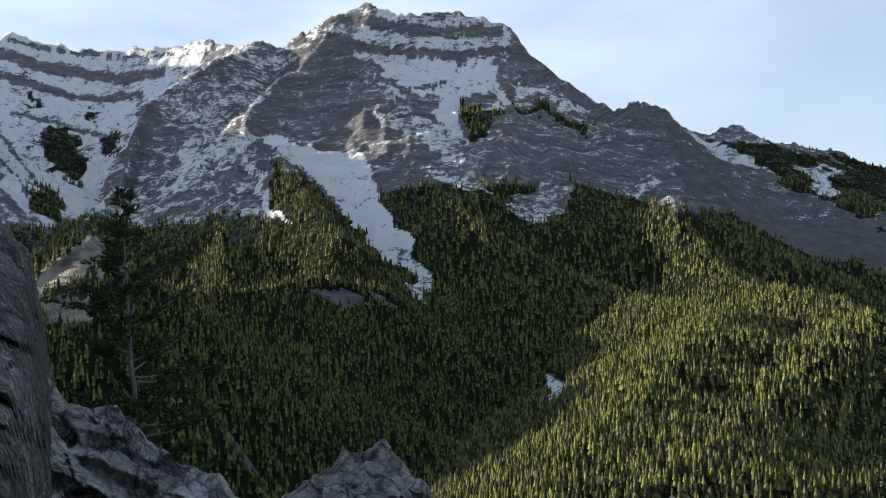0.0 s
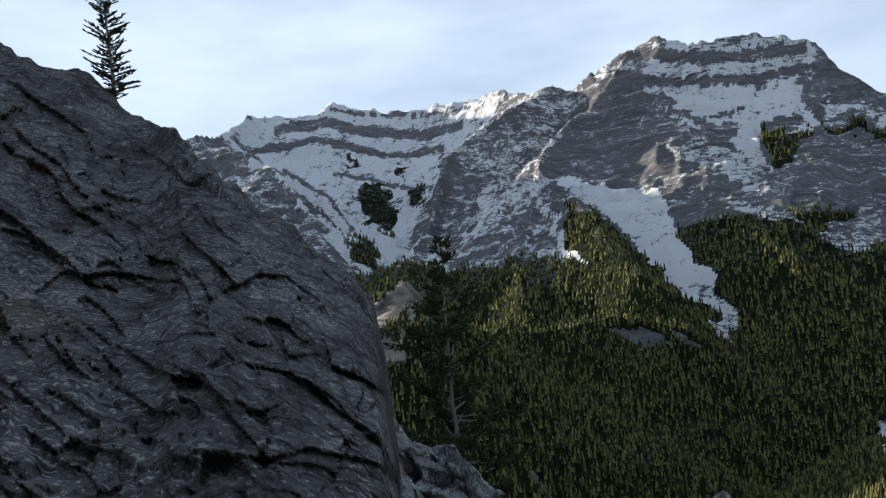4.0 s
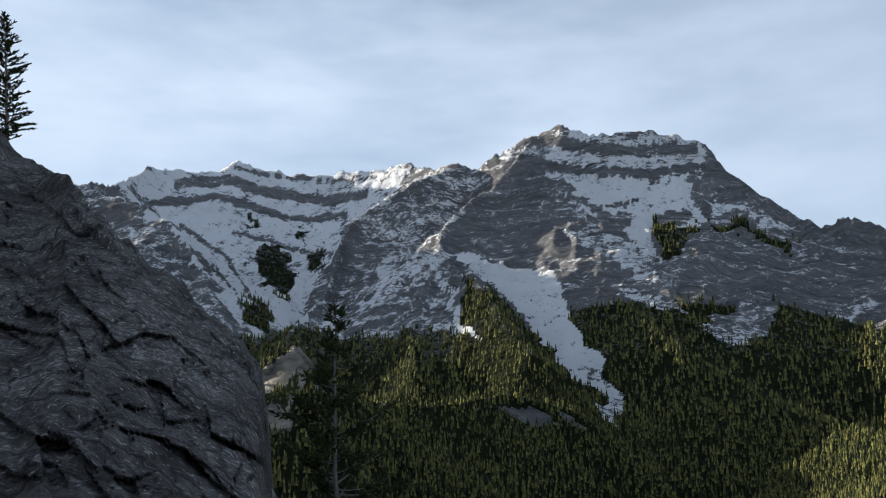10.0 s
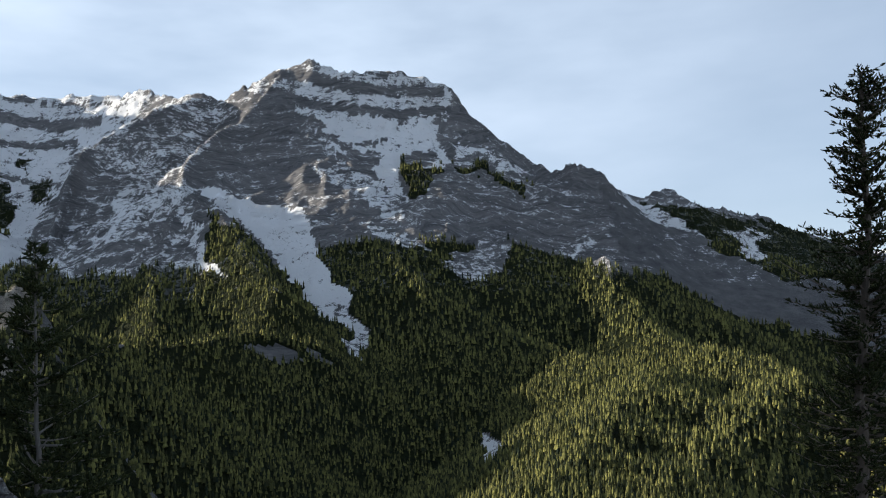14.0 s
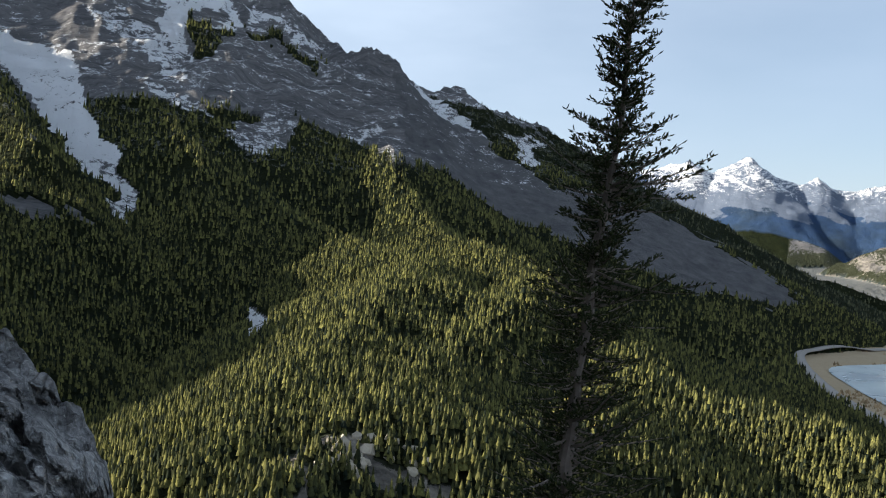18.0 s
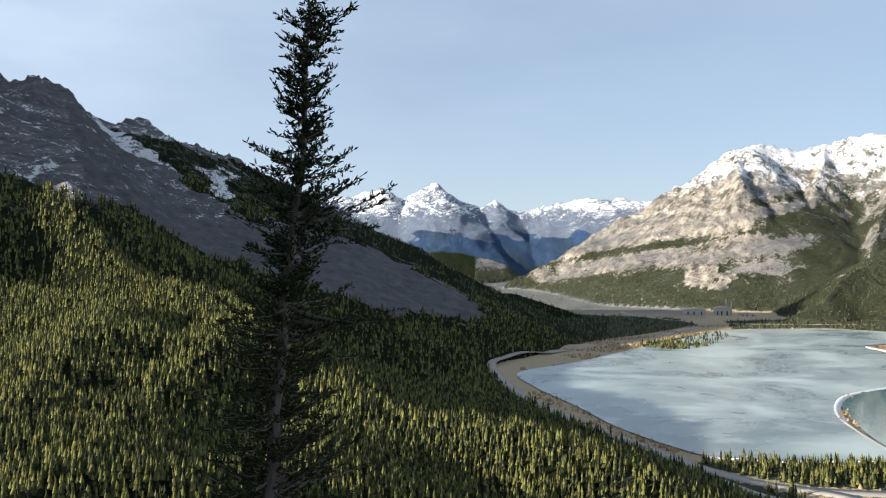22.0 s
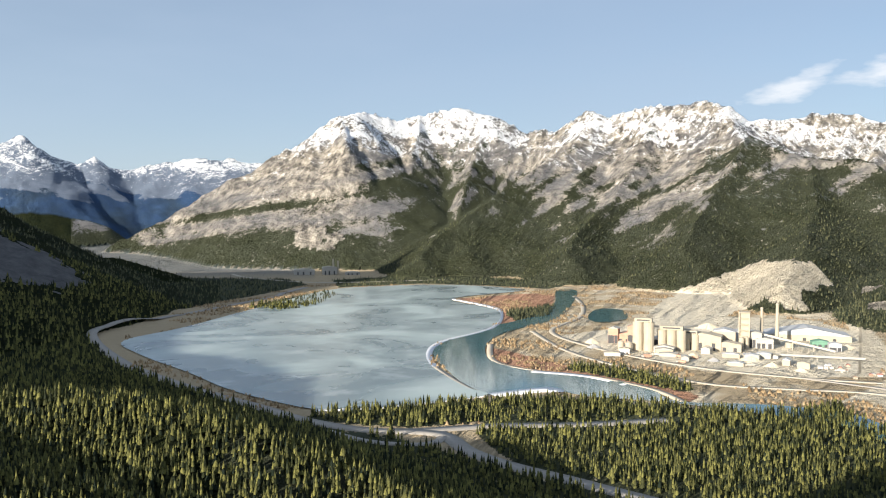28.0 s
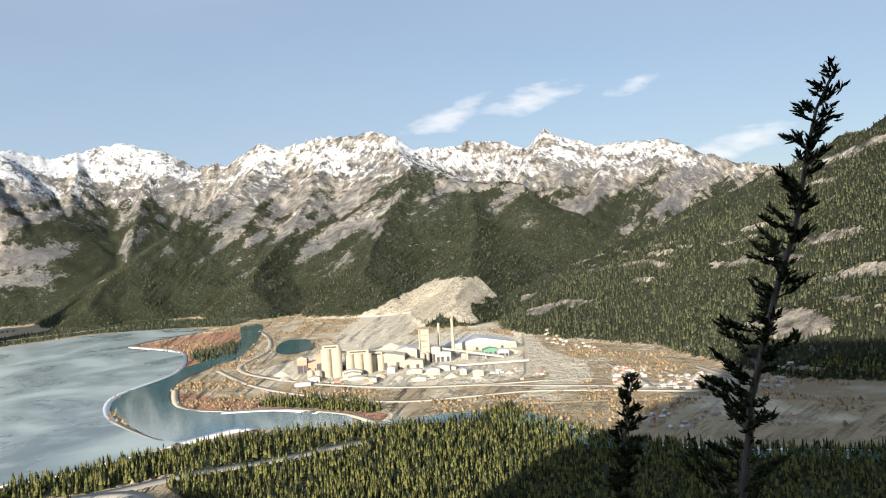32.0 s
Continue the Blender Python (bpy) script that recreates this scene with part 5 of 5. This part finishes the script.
HOUSE_LABELS = {0: "grey", 1: "brown", 2: "red", 3: "snow-dusted"}
WALL_LABELS = {0: "cream", 1: "white", 2: "brown"}


def house(wall, roof):
    ob = thing("house", 0, 0, 0, 0, f"small {WALL_LABELS[wall]} house with a {HOUSE_LABELS[roof]} gable roof", "house", "houses of the village")
    part("wall", box(bmesh.new(), -6, -4.5, -1, 6, 4.5, 3.6, 0.05), house_walls[wall], ob)
    part("roof", gable(bmesh.new(), 12, 9, 3.6, 6.6, 0.7), house_roofs[roof], ob)
    part("window", box(bmesh.new(), -6.08, -2.6, 1.0, -5.95, -1.2, 2.4), near_black, ob)
    part("window", box(bmesh.new(), -6.08, 1.2, 1.0, -5.95, 2.6, 2.4), near_black, ob)
    part("door", box(bmesh.new(), -6.08, -0.6, -1, -5.95, 0.5, 2.1), house_roofs[1], ob)
    return ob


models = {(w, r): None for w in range(3) for r in range(4)}
gen = random.Random(11)
BLOCKS = [((1605, -199), (1588, -249), (1365, -221), (1381, -165), 34), ((1520, -262), (1496, -331), (1344, -300), (1363, -240), 30), ((1470, -345), (1440, -470), (1300, -420), (1330, -340), 30),
          ((1202, -177), (1181, -265), (1084, -250), (1101, -170), 20), ((1180, -270), (1150, -400), (1050, -380), (1080, -270), 18), ((2221, -77), (1945, -181), (1752, -207), (2000, -100), 22), ((1650, 30), (1640, -60), (1520, -70), (1530, 40), 16)]
for a, b, c, d, count in BLOCKS:
    for k in range(count):
        u, v = gen.random(), gen.random()
        px = (a[0] * (1 - u) + b[0] * u) * (1 - v) + (d[0] * (1 - u) + c[0] * u) * v
        py = (a[1] * (1 - u) + b[1] * u) * (1 - v) + (d[1] * (1 - u) + c[1] * u) * v
        x, y = px * K, py * K
        key = (gen.choice((0, 0, 1, 1, 2)), gen.choice((0, 0, 1, 1, 2, 3)))
        m4 = pose(x, y, ground_at(x, y) + 0.4, 0, 0, gen.choice((8, 8, 98, 12)) + gen.uniform(-4, 4)) @ Matrix.Scale(0.72, 4)
        if models[key] is None:
            models[key] = house(*key)
            models[key].matrix_world = m4
        else:
            copy_thing(models[key], m4)

# ---- the rock at the viewpoint ----
def crest_at(az, pts, k):
    p = sorted(pts)
    return np.interp(az, [q[0] for q in p], [q[k] for q in p])


def limestone(name, dark, light, speck):
    m = Nodes(name)
    big, mid, fine = m.noise(0.7, 5), m.noise(3.5, 6, 0.7), m.noise(22, 5, 0.7)
    body = m.math("ADD", m.math("MULTIPLY", big, 0.35), m.math("ADD", m.math("MULTIPLY", mid, 0.4), m.math("MULTIPLY", fine, 0.25)))
    col = m.mix(m.ramp(body, (0.38, 0), (0.62, 1)), dark, light)
    col = m.mix(m.ramp(m.noise(0.45, 4), (0.56, 0), (0.7, 0.55)), col, tuple(c * k for c, k in zip(light, (0.85, 0.6, 0.42))))
    col = m.mix(m.ramp(m.math("ADD", m.math("MULTIPLY", m.noise(9, 6, 0.75), 0.6), m.math("MULTIPLY", mid, 0.4)), (0.55, 0), (0.63, 0.85)), col, speck)
    flecks = m.math("ADD", m.math("MULTIPLY", m.noise(26, 3, 0.6), 0.7), m.math("MULTIPLY", big, 0.3))
    col = m.mix(m.ramp(flecks, (0.56, 0), (0.60, 0.8)), col, speck)
    warped = m.node("VectorMath")
    warped.operation = "ADD"
    m.put(warped.inputs[0], m.pos())
    wave = m.node("TexNoise", Scale=1.1, Detail=4.0)
    m.put(wave.inputs["Vector"], m.pos())
    m.put(warped.inputs[1], wave.outputs["Color"])
    edge = m.voronoi(1.5, warped.outputs[0], "DISTANCE_TO_EDGE").outputs["Distance"]
    small = m.voronoi(4.5, warped.outputs[0], "DISTANCE_TO_EDGE").outputs["Distance"]
    crack = m.math("MULTIPLY", m.ramp(edge, (0.0, 0.25), (0.05, 1.0)), m.ramp(small, (0.0, 0.6), (0.07, 1.0)))
    col = m.mix(crack, tuple(c * 0.5 for c in dark), col)
    relief = m.math("ADD", m.math("ADD", mid, m.math("MULTIPLY", fine, 0.5)), m.math("MULTIPLY", crack, 0.5))
    return m.done(col, 0.85, m.bump(relief, 1.0, 0.25), Specular_IOR_Level=0.2)


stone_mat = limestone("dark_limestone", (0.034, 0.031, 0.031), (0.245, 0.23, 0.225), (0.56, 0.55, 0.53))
# worn rock's pale grey, with the skylight on the ledge painted in
ledge_mat = limestone("worn_skylit_limestone", (0.17, 0.17, 0.172), (0.68, 0.67, 0.66), (0.76, 0.76, 0.74))


def rock_sheet(name, crest, az0, az1, step, low, r0, power, label, rough, seed, eye, mat):
    """A broken rock face that rises from the feet to its crest and falls away behind."""
    az = np.arange(az0, az1, step)
    s = np.concatenate([np.linspace(0.25, 1, 230), 1 + np.linspace(0.004, 0.6, 30)])
    ss, aa = np.meshgrid(s, az, indexing="ij")
    top, rc = crest_at(aa, crest, 1), crest_at(aa, crest, 2)
    front = np.clip(ss, 0, 1)
    el = low + (top - low) * front ** 0.8
    r = r0 + (rc - r0) * ((el - low) / (top - low)) ** power
    z = r * np.tan(np.radians(el))
    back = np.clip(ss - 1, 0, None)
    r = r + back * rc * 2.0
    z = z - back * rc * 2.2
    gen_ = np.random.default_rng(seed)
    # blocks: each cell of a warped pattern has its own depth and tilt
    wa, we = aa * 1.0 + 3 * (fbm(aa, el, 7, 3, seed) - 0.5), el + 3 * (fbm(aa, el, 6, 3, seed + 9) - 0.5)
    depth = np.zeros_like(r)
    for count, amp in ((22, 0.022), (120, 0.018), (450, 0.015), (1200, 0.010)):
        ca, ce = gen_.uniform(az0, az1, count), gen_.uniform(low, 26, count)
        off, ta, te = gen_.uniform(-1, 1, count), gen_.normal(0, 0.10, count), gen_.normal(0, 0.10, count)
        best, idx = np.full(r.shape, 1e9), np.zeros(r.shape, dtype=int)
        for i in range(count):
            da, de = wa - ca[i], we - ce[i]
            d = (0.55 * (0.79 * da + 0.61 * de)) ** 2 + (1.35 * (0.79 * de - 0.61 * da)) ** 2
            near = d < best
            best, idx = np.where(near, d, best), np.where(near, i, idx)
        size = math.sqrt((az1 - az0) * 60 / count)
        depth += amp * (off[idx] + 3.0 * (ta[idx] * (wa - ca[idx]) + te[idx] * (we - ce[idx])) / size * 3)
    depth += 0.05 * (fbm(aa, el, 2.2, 4, seed + 20, True) - 0.5) + 0.02 * (fbm(aa, el, 0.6, 3, seed + 30) - 0.5)
    k = 1 + rough * depth * np.clip((1.02 - ss) * 7, 0.12, 1)
    z = np.where(ss > 0.97, z + rough * rc * 0.035 * (fbm(aa, el, 1.6, 4, seed + 40) - 0.5), z)
    a = np.radians(aa)
    v = np.stack([-np.sin(a) * r * k, np.cos(a) * r * k, z * k], -1).reshape(-1, 3)
    v = v + np.array(eye)
    ob = new(name, mesh_from(name, v, grid_faces(*r.shape)[:, ::-1], mat, smooth=False))
    return tagged(ob, label, "rock", kind="structure")


# the places from which each was plotted
EYE_A, EYE_B, EYE_C, EYE_D = (-0.58, -0.08, 0.17), (-0.35, 0.0, 0.1), (0.22, 0.15, -0.13), (0.93, -0.22, -0.15)
FACE = [(78, 22, 17), (60, 20.6, 17), (54.1, 20.0, 17), (49.0, 19.2, 17), (45.2, 18.0, 16.5), (42.9, 17.4, 16), (41.0, 16.3, 15.5), (38.9, 15.0, 14), (37.1, 13.8, 11.5), (35.7, 12.1, 10.2), (34.2, 11.0, 9.7),
        (32.5, 9.7, 9.3), (30.6, 8.1, 9), (28.5, 6.2, 8.7), (26.3, 4.1, 8.5), (24.8, 2.2, 8.4), (24.5, 0.6, 8.4), (24.2, -1.3, 8.3), (23.9, -4.2, 8.2), (23.4, -10, 8), (22.8, -16, 8), (21.8, -27, 8)]
LEDGE = [(34, -14, 5), (28, -6, 7), (26.5, -4, 7.6), (24.6, -6.3, 7.6), (21.9, -6.8, 7.6), (20.8, -8.8, 7.4), (17.9, -11.2, 7.2), (14.4, -13.4, 7), (12.3, -13.7, 7), (11.1, -12.6, 6.9), (9.7, -12.5, 6.9), (7.3, -11.4, 6.8),
         (6.2, -10.7, 6.8), (4.8, -11.2, 6.8), (3.1, -12.9, 6.7), (0.8, -15.4, 6.6), (-1.2, -19.2, 6.5), (-3, -27, 6.4)]
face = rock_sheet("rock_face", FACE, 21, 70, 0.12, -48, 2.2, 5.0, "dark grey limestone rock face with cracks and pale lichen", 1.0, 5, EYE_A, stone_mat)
ledge = rock_sheet("rock_ledge", LEDGE, -3, 33, 0.14, -55, 2.6, 2.2, "broken grey limestone ledge, pale worn blocks with skylight painted in", 1.3, 8, EYE_B, ledge_mat)

# pale limestone blocks that break out of the wooded spur
outcrop_mat = plain("pale_outcrop", (0.40, 0.35, 0.27), 0.9, 0.6, 0.35, 0.8, 0.4)
gen = random.Random(77)
reach_r = np.linspace(230, 620, 300)
for k in range(34):
    az, el = gen.uniform(-18.6, -11.0), gen.uniform(-17.6, -14.2)
    if el > -14.6 - 0.35 * abs(az + 14.5):
        el -= 1.2
    ax, ay = -math.sin(math.radians(az)) * reach_r, math.cos(math.radians(az)) * reach_r
    tz = terrain(ax, ay)[0]
    i = int(np.argmax(np.degrees(np.arctan2(tz, reach_r)) >= el))
    bm = bmesh.new()
    sx, sy, sz = gen.uniform(1.5, 5.0), gen.uniform(1.5, 4.0), gen.uniform(2.0, 5.5)
    for _ in range(16):
        d = Vector((gen.gauss(0, 1), gen.gauss(0, 1), gen.gauss(0, 1))).normalized() * gen.uniform(0.8, 1.1)
        bm.verts.new((d.x * sx, d.y * sy, d.z * sz))
    bmesh.ops.convex_hull(bm, input=bm.verts[:])
    me = bpy.data.meshes.new("boulder")
    bm.to_mesh(me)
    bm.free()
    me.materials.append(outcrop_mat)
    ob = new("boulder", me)
    ob.location = (ax[i], ay[i], tz[i] - sz * 0.15)
    ob.rotation_euler[2] = gen.uniform(0, 6)
    tagged(ob, "pale weathered limestone boulder on the wooded spur", "boulder", "boulders on the spur")

# ---- trees at the viewpoint ----
bark = plain("bark", (0.17, 0.14, 0.12), 0.95, 9, 0.35, 0.8, 0.02)
bark_pale = plain("pale_bark", (0.17, 0.155, 0.14), 0.95, 9, 0.3, 0.8, 0.02)
m = Nodes("spruce_needles")
island = m.node("NewGeometry").outputs["Random Per Island"]
nd = m.mix(island, (0.018, 0.028, 0.012), (0.060, 0.068, 0.024))
needle_mat = m.done(nd, 0.7, Specular_IOR_Level=0.15)


def tube_path(pts, radii, sides=7):
    """Verts and quads of a tapered tube along points."""
    v, f = [], []
    pts = [Vector(p) for p in pts]
    for i, p in enumerate(pts):
        d = (pts[min(i + 1, len(pts) - 1)] - pts[max(i - 1, 0)]).normalized()
        a = d.orthogonal().normalized()
        b = d.cross(a)
        for k in range(sides):
            t = 2 * math.pi * k / sides
            v.append(p + radii[i] * (math.cos(t) * a + math.sin(t) * b))
    for i in range(len(pts) - 1):
        for k in range(sides):
            n = (k + 1) % sides
            f.append((i * sides + k, i * sides + n, (i + 1) * sides + n, (i + 1) * sides + k))
    return v, f


class Pile:
    """Gathers verts and faces for one mesh."""

    def __init__(self):
        self.v, self.f = [], []

    def add(self, v, f):
        o = len(self.v)
        self.v += [tuple(p) for p in v]
        self.f += [tuple(i + o for i in q) for q in f]

    def ob(self, name, mat, parent):
        me = bpy.data.meshes.new(name)
        me.from_pydata(self.v, [], self.f)
        me.materials.append(mat)
        ob = new(name, me)
        ob.parent = parent
        return ob


def twig(pile, gen, p, d, length, radius):
    """A needle-clad shoot: a spindle with needles standing off it."""
    d = d.normalized()
    a = d.orthogonal().normalized()
    b = d.cross(a)
    ring = []
    for q, s in ((0.0, 0.45), (0.45, 1.0), (0.85, 0.6)):
        for k in range(4):
            t = 2 * math.pi * k / 4 + q * 2
            ring.append(p + d * length * q + radius * s * gen.uniform(0.45, 0.8) * (math.cos(t) * a + math.sin(t) * b))
    tip = p + d * length
    f = []
    for i in range(2):
        for k in range(4):
            n = (k + 1) % 4
            f.append((i * 4 + k, i * 4 + n, i * 4 + 4 + n, i * 4 + 4 + k))
    f += [(8, 9, 12), (9, 10, 12), (10, 11, 12), (11, 8, 12)]
    pile.add(ring + [tip], f)
    for k in range(6):
        q, t = gen.uniform(0, 1), gen.uniform(0, 6.28)
        n = math.cos(t) * a + math.sin(t) * b
        s = p + d * length * q
        e = s + (n * 0.8 + d * 0.7) * radius * gen.uniform(1.1, 1.7)
        w = d.cross(n) * radius * 0.16
        pile.add([s - w, s + w, e], [(0, 1, 2)])


def conifer(name, line, girth, reach, label, seed, per_m, droop, twig_len, twig_rad, mat=bark, flag=0.0, bare=0.0, density=1.0, uneven=0.4, inner=0.18, wild=0.0, lift=0.55):
    """A near conifer. line: trunk points from foot to tip; reach(t): branch length at height t of 0..1; flag: lean of the crown to one side (azimuth-right)."""
    gen = random.Random(seed)
    pts = [Vector(p) for p in line]
    foot = pts[0].copy()
    ob = thing(name, foot.x, foot.y, foot.z, 0, label, "tree")
    pts = [p - foot for p in pts]
    lens = [0.0]
    for a, b in zip(pts[:-1], pts[1:]):
        lens.append(lens[-1] + (b - a).length)
    total = lens[-1]

    def along(t):
        s = t * total
        for i in range(len(pts) - 1):
            if s <= lens[i + 1] or i == len(pts) - 2:
                u = (s - lens[i]) / (lens[i + 1] - lens[i])
                return pts[i].lerp(pts[i + 1], u)

    steps = [k / 24 for k in range(25)]
    trunk, crown = Pile(), Pile()
    limbs = trunk
    wob = [Vector((gen.uniform(-1, 1), gen.uniform(-1, 1), 0)) * girth * 0.25 for _ in steps]
    trunk.add(*tube_path([along(t) + w for t, w in zip(steps, wob)], [girth * (1 - 0.93 * t) + 0.004 for t in steps], 9))
    view = (foot.normalized() if foot.length else Vector((0, 1, 0)))
    right = Vector((view.y, -view.x, 0)).normalized()
    n = int(total * per_m)
    tufts = [[gen.uniform(1 - uneven, 1 + 0.45 * uneven) for _ in range(6)] for _ in range(19)]
    for i in range(n):
        t = (i + gen.random()) / n
        size = reach(t)
        if size <= 0.01 or gen.random() < bare * (1 - t):
            continue
        ang = gen.uniform(0, 2 * math.pi)
        out = Vector((math.cos(ang), math.sin(ang), 0))
        size *= gen.uniform(0.45, 1.15) * (1 + flag * out.dot(right)) * tufts[int(t * 18.99)][int(ang / 6.2832 * 5.99)]
        rise = lift * t * (1 - 0.6 * wild) - droop * (1 - t) + gen.uniform(-0.18, 0.18) * (1 + 2.5 * wild)
        p0 = along(t)
        bend = gen.uniform(-0.6, 0.6)
        side = Vector((-out.y, out.x, 0))
        path = [p0 + out * size * q + side * bend * size * q * q + Vector((0, 0, size * (rise * q + 0.28 * q * q))) for q in (0, 0.25, 0.5, 0.75, 1)]
        r0 = 0.006 + 0.016 * size
        limbs.add(*tube_path(path, [r0 * (1 - 0.8 * q) for q in (0, 0.25, 0.5, 0.75, 1)], 4))
        count = max(3, int(size / twig_len * 4.2 * density))
        for k in range(count):
            q = gen.uniform(inner, 1) ** 0.8
            j = min(3, int(q * 4))
            p = path[j].lerp(path[j + 1], q * 4 - j)
            fwd = (path[j + 1] - path[j]).normalized()
            d = fwd * gen.uniform(0.4, 1.0) + side * gen.uniform(-0.9, 0.9) + Vector((0, 0, gen.uniform(-0.15, 0.55)))
            if wild:
                d = d.normalized() * (1 - 0.5 * wild) + Vector((gen.gauss(0, 1), gen.gauss(0, 1), gen.gauss(0.35, 1))).normalized() * wild
                p = p + Vector((gen.gauss(0, 1), gen.gauss(0, 1), gen.gauss(0.2, 1))) * twig_len * 0.4 * wild
            twig(crown, gen, p, d, twig_len * gen.uniform(0.6, 1.2), twig_rad * gen.uniform(0.8, 1.2))
        twig(crown, gen, path[-1], path[-1] - path[-2], twig_len, twig_rad)
    twig(crown, gen, along(0.985), along(1.0) - along(0.95), twig_len * 1.3, twig_rad)
    trunk.ob("trunk", mat, ob)
    crown.ob("crown", needle_mat, ob)
    return ob


def ray_point(az, el, r):
    a = math.radians(az)
    return Vector((-math.sin(a) * r, math.cos(a) * r, r * math.tan(math.radians(el)))) + Vector(EYE)


def stand(az, r):
    p = ray_point(az, 0, r)
    p.z = ground_at(p.x, p.y) - 0.15
    return p


def curve(t, *stops):
    return float(np.interp(t, [s[0] for s in stops], [s[1] for s in stops]))


# tall wind-bent spruce
EYE = (0.18, 0.08, -0.148)
R = 10.0
conifer("spruce_tree", [stand(-27.0, R), ray_point(-27.2, -15.7, R), ray_point(-27.7, -9.3, R), ray_point(-28.1, -4.9, R), ray_point(-29.2, 5.2, R), ray_point(-29.6, 13.6, R), ray_point(-29.9, 16.4, R)], 0.12,
        lambda t: curve(t, (0, 0.5), (0.2, 0.9), (0.45, 0.95), (0.56, 0.75), (0.60, 1.05), (0.63, 0.5), (0.70, 0.72), (0.74, 0.85), (0.79, 0.52), (0.88, 0.50), (0.96, 0.42), (1, 0.2)),
        "tall dark wind-bent spruce with dense ragged crown", 21, 84, 0.12, 0.062, 0.016, flag=0.15, density=0.95, uneven=0.5, inner=0.03, wild=0.55, lift=0.10)
# pine behind the ledge
EYE = EYE_B
R = 16.0
conifer("pine_tree", [stand(20.8, R), ray_point(20.8, -8.8, R), ray_point(20.9, 0, R), ray_point(21.0, 6.5, R)], 0.10,
        lambda t: curve(t, (0, 0), (0.3, 0.2), (0.5, 1.25), (0.7, 1.1), (0.85, 0.75), (1, 0.12)), "dark green pine with a pale trunk beyond the ledge", 33, 22, 0.05, 0.13, 0.034, bark_pale, density=1.7, uneven=0.5, inner=0.25, wild=0.6, lift=0.25)
# small spruce on the rock crest
EYE = EYE_A
R = 15.9
conifer("spruce_sapling", [ray_point(40.9, 15.9, R), ray_point(41.1, 18.5, R), ray_point(41.4, 21.5, R), ray_point(41.6, 23.3, R)], 0.035,
        lambda t: curve(t, (0, 0.12), (0.06, 0.40), (0.25, 0.40), (0.6, 0.30), (0.85, 0.16), (1, 0.02)), "small dark spruce growing from the rock crest", 41, 66, 0.12, 0.07, 0.017, density=1.5, uneven=0.5, inner=0.05)
# crooked fir with bare leader
EYE = EYE_D
R = 5.0
conifer("fir_tree", [stand(-104.0, R), ray_point(-104.4, -17.2, R), ray_point(-105.9, -9.3, R), ray_point(-108.4, -1.2, R), ray_point(-109.9, 5.6, R), ray_point(-111.4, 8.9, R)], 0.045,
        lambda t: curve(t, (0, 0.15), (0.3, 0.32), (0.42, 0.30), (0.47, 0.18), (0.56, 0.28), (0.66, 0.25), (0.78, 0.20), (0.9, 0.15), (0.95, 0.10), (1, 0.03)), "crooked dark fir with a long bare leader shoot", 57, 40, 0.0, 0.05, 0.012, density=2.0, uneven=0.7, inner=0.1, wild=0.35, lift=0.45)
R = 7.5
conifer("fir_tree", [stand(-96.6, R), ray_point(-96.9, -17.4, R), ray_point(-97.4, -13.1, R), ray_point(-98.1, -9.8, R)], 0.035,
        lambda t: curve(t, (0, 0.1), (0.4, 0.3), (0.7, 0.22), (0.9, 0.14), (1, 0.05)), "small dark fir beside the crooked one", 63, 60, 0.0, 0.06, 0.018, density=1.8, uneven=0.6, wild=0.4, lift=0.3)
